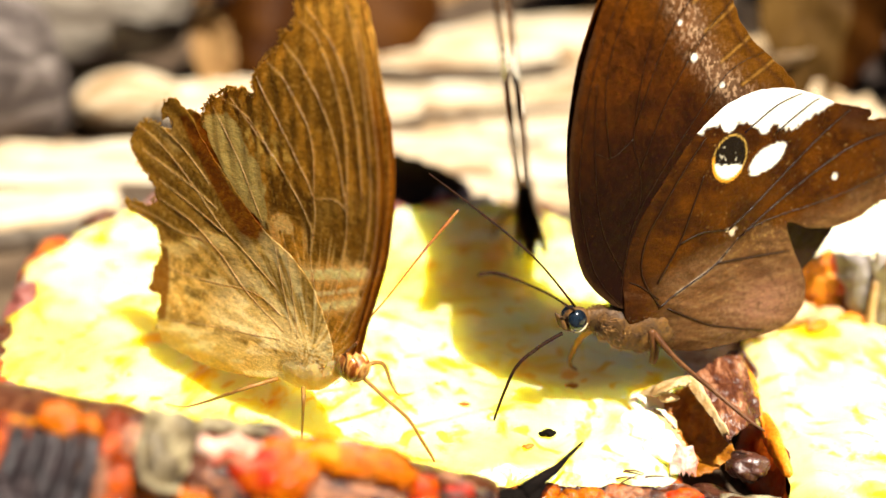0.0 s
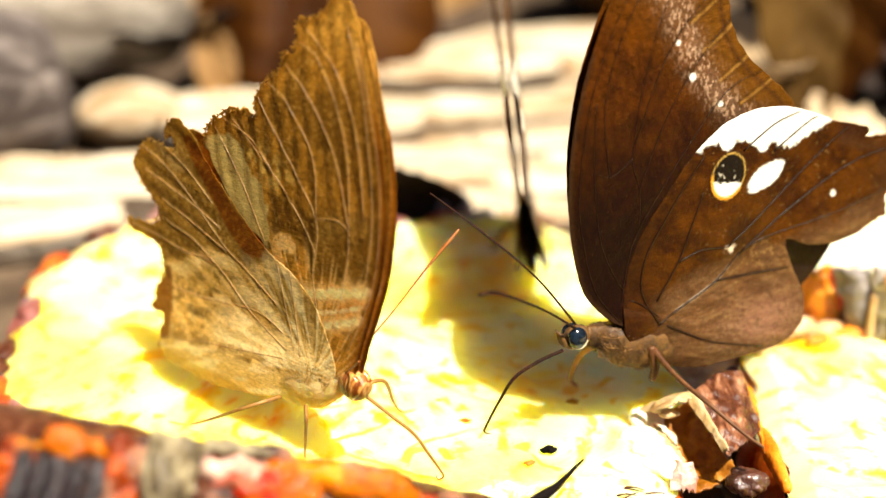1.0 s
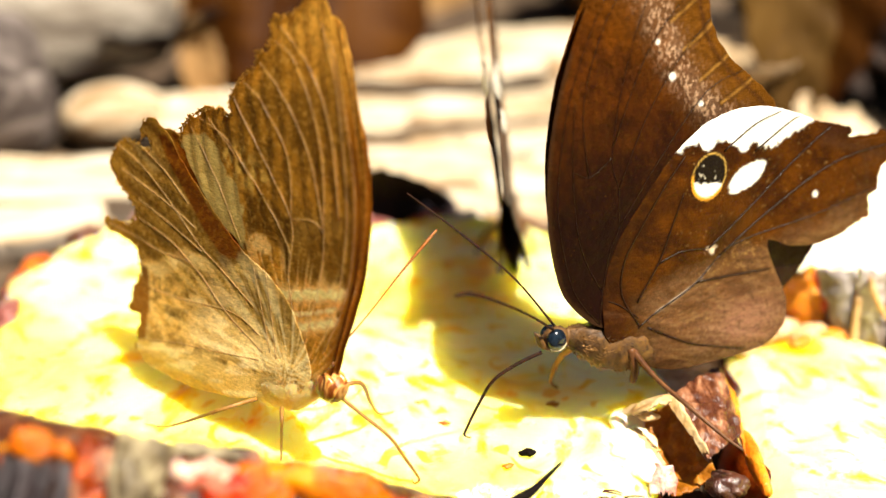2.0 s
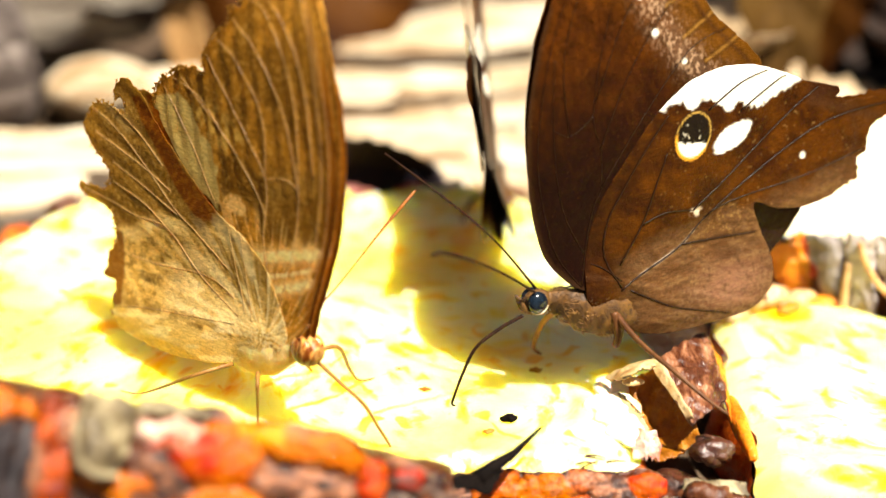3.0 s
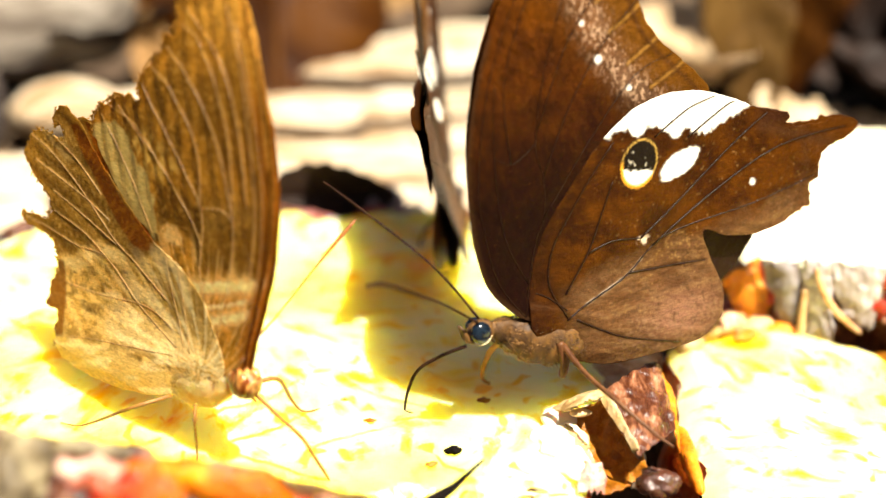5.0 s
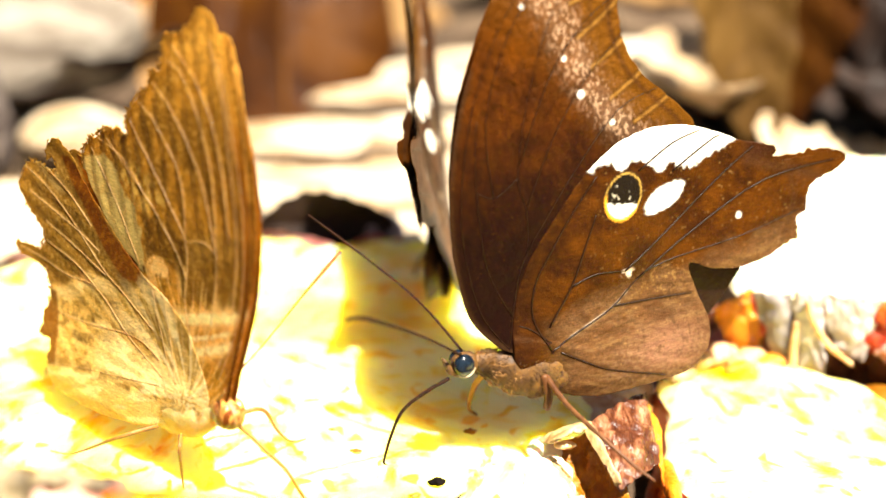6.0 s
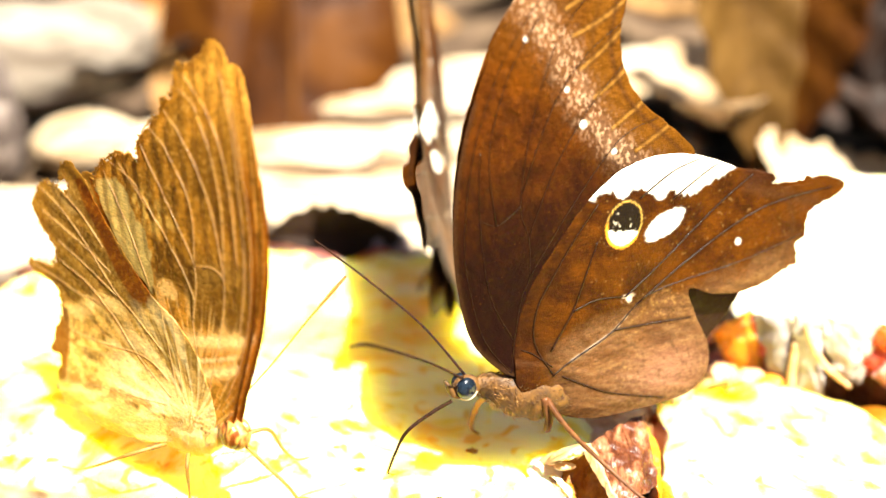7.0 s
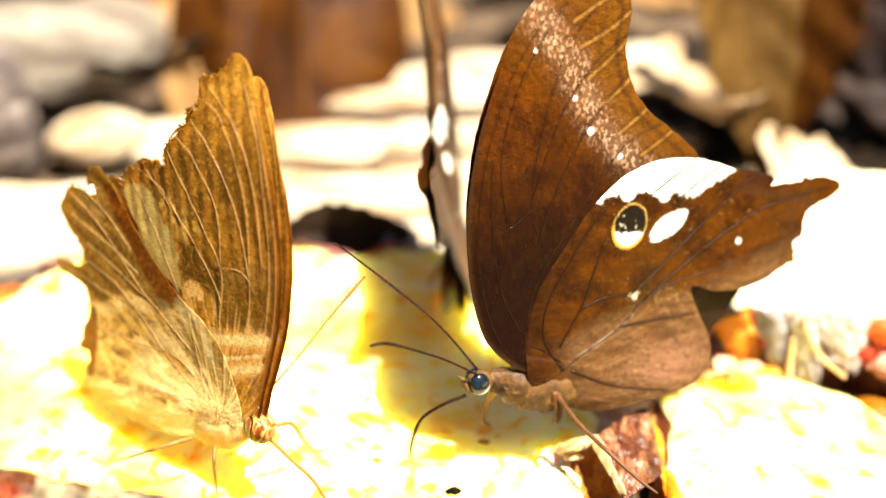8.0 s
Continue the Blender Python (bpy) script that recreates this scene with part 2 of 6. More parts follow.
def flesh_material():
    """Wet pineapple flesh: pale fibres that run out from the core, deeper yellow cells between them."""
    m = bpy.data.materials.new("pineapple_flesh")
    m.use_nodes = True
    nt = m.node_tree
    b = nt.nodes["Principled BSDF"]
    at = nt.nodes.new("ShaderNodeAttribute")
    at.attribute_name = "fibre"
    cell = noise_tex(nt, at.outputs["Vector"], 1.0, 4.0, 0.6, 0.6)
    vec = mapped(nt)
    blotch = noise_tex(nt, vec, 95, 3.0, 0.5, 0.8)
    fine = noise_tex(nt, vec, 1500, 3.0)
    a = ramp(nt, cell, [(0.33, (0.84, 0.56, 0.02)), (0.40, (0.85, 0.72, 0.18)), (0.46, (0.85, 0.80, 0.48))])
    c = ramp(nt, blotch, [(0.30, (0.96, 0.78, 0.16)), (0.38, (0.97, 0.94, 0.62)), (0.50, (0.97, 1.0, 0.93))])
    pits = noise_tex(nt, vec, 210, 1.0, 0.5, 0.6)
    d = ramp(nt, pits, [(0.31, (0.96, 0.64, 0.03)), (0.35, (1.0, 1.0, 1.0))])
    wide = noise_tex(nt, vec, 28, 2.0, 0.5, 0.3)
    w = ramp(nt, wide, [(0.36, (1.0, 0.92, 0.20)), (0.58, (1.0, 0.99, 0.85))])
    col = mix(nt, "MULTIPLY", 0.85, a, c)
    col = mix(nt, "MULTIPLY", 0.85, col, d)
    col = mix(nt, "MULTIPLY", 0.9, col, w)
    nt.links.new(col, b.inputs["Base Color"])
    b.inputs["Subsurface Weight"].default_value = 0.9
    b.inputs["Subsurface Radius"].default_value = (1.0, 0.86, 0.05)
    b.inputs["Subsurface Scale"].default_value = 0.017
    b.inputs["Specular IOR Level"].default_value = 0.5
    r = nt.nodes.new("ShaderNodeMapRange")
    r.inputs[3].default_value, r.inputs[4].default_value = 0.18, 0.5
    nt.links.new(blotch, r.inputs[0])
    nt.links.new(r.outputs[0], b.inputs["Roughness"])
    n1 = bump(nt, cell, 0.5, 0.0012)
    n2 = bump(nt, fine, 0.35, 0.0003, n1)
    nt.links.new(n2, b.inputs["Normal"])
    return m


M_FLESH = flesh_material()
M_FLESH_PALE = surface("pale_dry_flesh", [(0.28, (0.72, 0.52, 0.22)), (0.45, (0.84, 0.74, 0.50)), (0.7, (0.88, 0.83, 0.68))], 60, 900, 0.5, 0.4, sss=0.4, sss_radius=0.004, fine_amount=0.12)


# ---- mesh tools ----
def vnoise(u, v, scale, seed=0):
    """Smooth value noise in the plane, 0 to 1, for arrays."""
    x, y = np.asarray(u, float) / scale, np.asarray(v, float) / scale
    xi, yi = np.floor(x).astype(np.int64), np.floor(y).astype(np.int64)
    fx, fy = x - xi, y - yi
    fx, fy = fx * fx * (3 - 2 * fx), fy * fy * (3 - 2 * fy)

    def h(a, b):
        n = (a * 374761393 + b * 668265263 + seed * 974711) & 0x7FFFFFFF
        n = ((n ^ (n >> 13)) * 1274126177) & 0x7FFFFFFF
        return ((n ^ (n >> 16)) & 0xFFFF) / 65535.0

    return (h(xi, yi) * (1 - fx) + h(xi + 1, yi) * fx) * (1 - fy) + (h(xi, yi + 1) * (1 - fx) + h(xi + 1, yi + 1) * fx) * fy


def smooth_line(points, closed=False, steps=6):
    """Catmull-Rom through the points."""
    p = [np.array(q, float) for q in points]
    n = len(p)
    out = []
    for i in range(n if closed else n - 1):
        a, b, c, d = (p[(i + k) % n] if closed else p[min(max(i + k, 0), n - 1)] for k in (-1, 0, 1, 2))
        for s in range(steps):
            t = s / steps
            out.append(0.5 * (2 * b + (c - a) * t + (2 * a - 5 * b + 4 * c - d) * t * t + (3 * b - a - 3 * c + d) * t**3))
    if not closed:
        out.append(p[-1])
    return out


def finish(name, me, material, parent=None, label="", smooth=True):
    me.materials.append(material)
    if smooth:
        me.shade_smooth()
    ob = new(name, me)
    if parent:
        ob.parent = parent
    if label:
        tagged(ob, label)
    return ob


def part(name, bm, material, parent=None, label="", smooth=True):
    me = bpy.data.meshes.new(name)
    bmesh.ops.recalc_face_normals(bm, faces=bm.faces)
    bm.to_mesh(me)
    bm.free()
    return finish(name, me, material, parent, label, smooth)


def tube(bm, points, radii, sides=8, steps=4):
    """A round bar through points (metres), its radius running through radii."""
    line = [Vector(q) for q in smooth_line(points, False, steps)]
    n = len(line)
    rr = np.interp(np.linspace(0, 1, n), np.linspace(0, 1, len(radii)), radii)
    rings, side = [], None
    for i, q in enumerate(line):
        d = (line[min(i + 1, n - 1)] - line[max(i - 1, 0)]).normalized()
        if side is None:
            side = d.orthogonal().normalized()
        side = (side - d * side.dot(d)).normalized()
        other = d.cross(side)
        rings.append([bm.verts.new(q + float(rr[i]) * (math.cos(a) * side + math.sin(a) * other)) for a in (2 * math.pi * k / sides for k in range(sides))])
    for a, b in zip(rings, rings[1:]):
        for k in range(sides):
            bm.faces.new((a[k], a[(k + 1) % sides], b[(k + 1) % sides], b[k]))
    bm.faces.new(rings[0][::-1])
    bm.faces.new(rings[-1])
    return bm


def blob(bm, center, axes, turn=None, lumps=0.0, size=0.003, seed=0.0, level=3):
    """A rounded body with uneven surface; axes in metres."""
    got = bmesh.ops.create_icosphere(bm, subdivisions=level, radius=1.0)["verts"]
    rot = (turn or Matrix.Identity(3)).to_3x3()
    for v in got:
        d = v.co.copy()
        p = Vector((d.x * axes[0], d.y * axes[1], d.z * axes[2]))
        k = 1 + lumps * noise.fractal(p / size + Vector((seed, seed * 0.7, 0)), 1.0, 2.0, 3)
        v.co = rot @ (p * k) + Vector(center)
    return bm


def empty(name, m, label, category, group=""):
    ob = new(name)
    ob.empty_display_size = 0.01
    ob.matrix_world = m
    return tagged(ob, label, category, group)


# ---- insects ----
def sheet(name, outline, paint, lift, material, parent, step=0.28, rag=0.0, rag_from=None, seed=1, thick=0.06, label="", tint=(1, 1, 1)):
    """A wing membrane from its outline in the wing's plane (mm): fine triangles, pigment on the vertices, lift(u, v) out of the plane."""
    line = smooth_line(outline, True, 8)
    pts = []
    for i, q in enumerate(line):
        a, b = line[i - 1], line[(i + 1) % len(line)]
        t = (b - a) / (np.linalg.norm(b - a) + 1e-9)
        k = rag * (rag_from(q[0], q[1]) if rag_from else 1.0)
        w = (float(vnoise(q[0], q[1], 1.1, seed)) - 0.5) * 2.0 + (float(vnoise(q[0], q[1], 0.45, seed + 5)) - 0.5) * 1.2
        pts.append(q + np.array([t[1], -t[0]]) * k * w)
    pts = np.array(pts)
    lo, hi = pts.min(0), pts.max(0)
    gu, gv = np.meshgrid(np.arange(lo[0], hi[0], step), np.arange(lo[1], hi[1], step))
    gu[1::2] += step / 2
    g = np.stack([gu.ravel(), gv.ravel()], 1)
    inside = np.zeros(len(g), bool)
    for a, b in zip(pts, np.roll(pts, -1, 0)):
        cross = (a[1] > g[:, 1]) != (b[1] > g[:, 1])
        with np.errstate(divide="ignore", invalid="ignore"):
            inside ^= cross & (g[:, 0] < (b[0] - a[0]) * (g[:, 1] - a[1]) / (b[1] - a[1]) + a[0])
    near = np.ones(len(g), bool)
    for q in pts:
        near &= (g[:, 0] - q[0]) ** 2 + (g[:, 1] - q[1]) ** 2 > (0.4 * step) ** 2
    g = g[inside & near]
    n = len(pts)
    co, _, faces, _, _, _ = delaunay_2d_cdt([Vector(q) for q in np.concatenate([pts, g])], [], [list(range(n))], 1, 1e-6)
    uv = np.array([tuple(c) for c in co])
    z = lift(uv[:, 0], uv[:, 1])
    me = bpy.data.meshes.new(name)
    me.from_pydata((np.stack([uv[:, 0], z, uv[:, 1]], 1) * MM).tolist(), [], faces)
    col = me.color_attributes.new("pigment", "FLOAT_COLOR", "POINT")
    rgb = np.clip(np.stack(paint(uv[:, 0], uv[:, 1]), 1) * np.array(tint), 0.002, 0.95)
    col.data.foreach_set("color", np.concatenate([rgb, np.ones((len(rgb), 1))], 1).astype(np.float32).ravel())
    ob = finish(name, me, material, parent, label)
    so = ob.modifiers.new("thickness", "SOLIDIFY")
    so.thickness, so.offset = thick * MM, 0.0
    return ob


def frayed_edge(outline, lift, material, parent, count, seed, colour):
    """Curled shreds of membrane hanging on a torn wing edge."""
    rnd = random.Random(seed)
    line = smooth_line(outline, False, 8)
    verts, faces = [], []
    for _ in range(count):
        i = rnd.randrange(1, len(line) - 1)
        q = np.array(line[i])
        t = np.array(line[i + 1]) - np.array(line[i - 1])
        t = t / (np.linalg.norm(t) + 1e-9)
        out = np.array([t[1], -t[0]]) * rnd.choice((1, -1))
        q = q + t * rnd.uniform(-0.3, 0.3)
        y = float(lift(np.array([q[0]]), np.array([q[1]]))[0])
        w, ln, curl = rnd.uniform(0.15, 0.45), rnd.uniform(0.25, 0.9), rnd.uniform(-0.9, 0.9)
        n = len(verts)
        for k in range(4):
            f = k / 3
            p = q + out * ln * (f - 0.3) + t * 0.2 * math.sin(5 * f + n)
            d = curl * f * f * ln
            for e in (-1, 1):
                a = p + t * e * w * (1 - 0.75 * f)
                verts.append((a[0] * MM, (y + d) * MM, a[1] * MM))
        faces += [(n + 2 * k, n + 2 * k + 1, n + 2 * k + 3, n + 2 * k + 2) for k in range(3)]
    me = bpy.data.meshes.new("frayed_edge")
    me.from_pydata(verts, [], faces)
    col = me.color_attributes.new("pigment", "FLOAT_COLOR", "POINT")
    tone = np.repeat(np.array([rnd.uniform(0.5, 1.4) for _ in range(count)]), 8)[:, None] * np.array([colour])
    col.data.foreach_set("color", np.concatenate([tone, np.ones((len(tone), 1))], 1).astype(np.float32).ravel())
    return tagged(finish("frayed_edge", me, material, parent), kind="stuff")


def veins(lines, lift, material, parent, radius=0.13, side=1.0):
    for line in lines:
        q = np.array(smooth_line(line, False, 4))
        y = lift(q[:, 0], q[:, 1]) + side * 0.05
        bm = tube(bmesh.new(), [Vector((a, c, b)) * MM for (a, b), c in zip(q, y)], [radius * MM, radius * 0.8 * MM, radius * 0.45 * MM], 6, 1)
        part("vein", bm, material, parent)


def seg_dist(u, v, line):
    """The distance from points to a line of points, in mm."""
    best = np.full(np.shape(u), 1e9)
    q = smooth_line(line, False, 5)
    for a, b in zip(q, q[1:]):
        d = b - a
        t = np.clip(((u - a[0]) * d[0] + (v - a[1]) * d[1]) / (d @ d + 1e-9), 0, 1)
        best = np.minimum(best, np.hypot(u - a[0] - t * d[0], v - a[1] - t * d[1]))
    return best


def in_poly(u, v, poly, soft=0.35):
    """1 inside a polygon, 0 outside, soft at its edge."""
    inside = np.zeros(np.shape(u), bool)
    for a, b in zip(poly, poly[1:] + poly[:1]):
        cross = (a[1] > v) != (b[1] > v)
        inside ^= cross & (u < (b[0] - a[0]) * (v - a[1]) / (b[1] - a[1] + 1e-9) + a[0])
    d = np.full(np.shape(u), 1e9)
    for a, b in zip(poly, poly[1:] + poly[:1]):
        dx, dy = b[0] - a[0], b[1] - a[1]
        t = np.clip(((u - a[0]) * dx + (v - a[1]) * dy) / (dx * dx + dy * dy + 1e-9), 0, 1)
        d = np.minimum(d, np.hypot(u - a[0] - t * dx, v - a[1] - t * dy))
    return sstep(np.where(inside, d, -d), -soft, soft)


def blend(base, colour, k):
    return tuple(b * (1 - k) + c * k for b, c in zip(base, colour))


def rays(u, v, seed):
    """Fine streaks that fan out from the wing base."""
    return vnoise(np.arctan2(v + 3.0, u + 4.0) * 46, np.hypot(u, v) * 0.16, 1.0, seed)


def over_thorax(u, v):
    """How far the wing bases stand out over the thorax, in mm."""
    return 1.15 * np.exp(-((u + 1.5) / 6.0) ** 2 - ((v + 1.0) / 4.5) ** 2)


def sstep(x, lo, hi):
    t = np.clip((x - lo) / (hi - lo), 0, 1)
    return t * t * (3 - 2 * t)


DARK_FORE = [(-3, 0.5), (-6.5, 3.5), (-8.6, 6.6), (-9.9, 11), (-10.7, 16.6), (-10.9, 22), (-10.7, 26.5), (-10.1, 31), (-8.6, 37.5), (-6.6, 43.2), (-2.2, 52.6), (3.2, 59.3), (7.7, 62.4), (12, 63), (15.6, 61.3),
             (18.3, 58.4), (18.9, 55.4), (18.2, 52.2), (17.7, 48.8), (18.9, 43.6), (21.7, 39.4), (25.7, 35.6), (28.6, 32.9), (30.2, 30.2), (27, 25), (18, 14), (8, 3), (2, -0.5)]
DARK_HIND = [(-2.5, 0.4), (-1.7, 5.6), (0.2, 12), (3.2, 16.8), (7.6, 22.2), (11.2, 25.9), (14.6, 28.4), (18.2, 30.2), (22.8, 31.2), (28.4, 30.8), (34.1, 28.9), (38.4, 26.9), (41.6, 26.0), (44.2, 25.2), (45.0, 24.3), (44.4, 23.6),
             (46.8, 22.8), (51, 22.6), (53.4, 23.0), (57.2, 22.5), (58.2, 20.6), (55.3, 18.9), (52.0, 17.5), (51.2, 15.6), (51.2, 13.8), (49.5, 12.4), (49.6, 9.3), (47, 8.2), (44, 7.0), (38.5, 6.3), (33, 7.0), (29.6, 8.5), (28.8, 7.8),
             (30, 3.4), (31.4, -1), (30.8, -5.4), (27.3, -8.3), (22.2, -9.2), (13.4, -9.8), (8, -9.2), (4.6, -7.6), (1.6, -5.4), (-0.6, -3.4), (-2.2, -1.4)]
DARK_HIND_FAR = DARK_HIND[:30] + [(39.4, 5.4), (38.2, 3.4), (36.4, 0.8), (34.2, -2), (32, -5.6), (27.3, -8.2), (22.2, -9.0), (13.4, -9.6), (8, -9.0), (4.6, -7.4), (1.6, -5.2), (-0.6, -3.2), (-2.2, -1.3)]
DARK_FORE_VEINS = [[(-3, 1), (-6.8, 7), (-8.7, 15.8), (-9.1, 23.4), (-7, 36), (-2, 48), (5, 57)], [(-2.9, 1), (-0.5, 12.2), (1, 15.7), (1.1, 22), (0, 27), (2.2, 38), (7, 50), (13, 57)],
                   [(1.1, 22), (6, 32), (12, 40), (18.4, 46)], [(0, 27), (-1.6, 25.8), (-4, 24.6), (-6.6, 25.9)], [(1, 15.7), (8, 25), (17, 34.5), (24, 37)], [(0.4, 29), (6, 41), (12, 48), (18, 52)],
                   [(-4, 24.6), (-4.5, 36), (0, 48), (8, 58)], [(-2, 6), (-5.5, 14), (-6.6, 25.9), (-6, 36)]]
DARK_HIND_VEINS = [[(3.7, -0.4), (1.3, 4.9), (2.1, 10.3), (4.6, 14.5), (8.5, 20.1), (13, 25.2)], [(3.9, 3.1), (7.8, 8.8), (10.4, 14.7), (12.5, 19.4)], [(3.6, -0.8), (8.8, 1.6), (15.0, 4.3), (19.4, 7.9), (24.3, 9.6), (38.0, 11.5), (50.3, 13.9)], [(15.0, 4.3), (21.2, 4.0), (28.9, 3.8)],
                   [(5.4, -1.2), (9.5, -3.6), (14.1, -5.8), (22.7, -8.2)], [(7.8, 8.8), (12.0, 10.1), (17.1, 9.6)], [(19.4, 7.9), (30, 14), (43, 20), (56, 21.2)], [(17.1, 9.6), (24, 14), (36, 22.4), (41, 25.6)], [(3.8, 0.7), (0.9, 3.2), (-1.0, 4.2)], [(20, 25), (26, 28.4), (31, 29.6)], [(26, 24), (33, 27.6), (35, 28.2)]]
DARK_BROWN, DARK_RED, DUST = (0.026, 0.0062, 0.0007), (0.200, 0.052, 0.0026), (0.125, 0.060, 0.026)


def paint_dark_fore(u, v):
    n = vnoise(u, v, 3.2, 3)
    f = vnoise(u, v, 0.55, 4)
    c = blend(tuple(np.full(np.shape(u), x) for x in DARK_BROWN), DARK_RED, 0.8 * sstep(v, 16, 46) * (0.5 + n))
    streak = vnoise(u * 0.9 + v * 0.25, v * 0.35 - u * 0.1, 0.45, 8)
    c = blend(c, (0.19, 0.062, 0.008), 0.2 * sstep(streak, 0.5, 0.85) * sstep(v, 8, 30))
    c = blend(c, (0.028, 0.009, 0.003), 0.3 * sstep(vnoise(u, v, 1.6, 9), 0.55, 0.8))
    k = 0.41 * (0.8 + 0.4 * vnoise(u * 1.5, v * 0.8, 0.75, 52))
    c = tuple(x * k for x in c)
    # paler bronze towards the tip
    c = blend(c, (0.125, 0.046, 0.006), 0.65 * sstep(v + 0.6 * u, 40, 62))
    # the satin highlight inside the outer margin, painted as a frosted speckled band
    band = np.exp(-((seg_dist(u, v, [(3, 57), (8, 49), (11.6, 41), (16.5, 34), (22, 30)]) / 2.6) ** 2))
    c = blend(c, (0.44, 0.28, 0.18), np.clip(band * (0.08 + 0.85 * sstep(vnoise(u * 1.6, v, 0.5, 4), 0.5, 0.85) + 0.15 * vnoise(u, v, 2.2, 44)), 0, 1))
    # dark cross-lines near the margin
    edge = seg_dist(u, v, DARK_FORE[13:24])
    c = blend(c, (0.145, 0.056, 0.006), 0.75 * (1 - sstep(edge, 4.5, 7.0)) * (0.6 + 0.4 * n))
    for line in ([(9, 55), (14, 57.5), (18, 59.5)], [(10, 51), (15, 53), (18.8, 55.4)], [(11, 46), (15, 48.6), (18, 51)], [(13, 41.5), (16.5, 43.5), (19, 45.5)], [(16, 36.5), (19.5, 38.6), (22.5, 40.5)], [(20, 32.5), (23.5, 34.2), (26.6, 36)]):
        d = seg_dist(u, v, line)
        c = blend(c, (0.045, 0.016, 0.005), 0.7 * np.exp(-(((d - 0.35) / 0.3) ** 2)))
        c = blend(c, (0.30, 0.15, 0.03), 0.85 * np.exp(-((d / 0.26) ** 2)))
    c = blend(c, (0.05, 0.018, 0.006), 0.7 * np.exp(-(((edge - 1.6) / 0.45) ** 2)) + 0.5 * np.exp(-(((edge - 4.6) / 0.5) ** 2)) * sstep(n, 0.35, 0.6))
    for a, b, r in ((2.2, 51.4, 0.45), (8.5, 43.3, 0.55), (11.0, 37.8, 0.85), (16.1, 32.9, 0.6)):
        c = blend(c, (0.88, 0.86, 0.80), 1 - sstep(np.hypot(u - a, v - b), r * 0.6, r * 0.9))
    for line in DARK_FORE_VEINS:
        c = blend(c, (0.014, 0.005, 0.002), 0.3 * np.exp(-((seg_dist(u, v, line) / 0.3) ** 2)))
    k = 0.78 + 0.22 * sstep(v, 22, 40)
    c = tuple(x * k for x in c)
    # dark leading edge
    return blend(c, (0.035, 0.016, 0.008), 0.7 * (1 - sstep(seg_dist(u, v, DARK_FORE[:10]), 0.3, 1.0)))


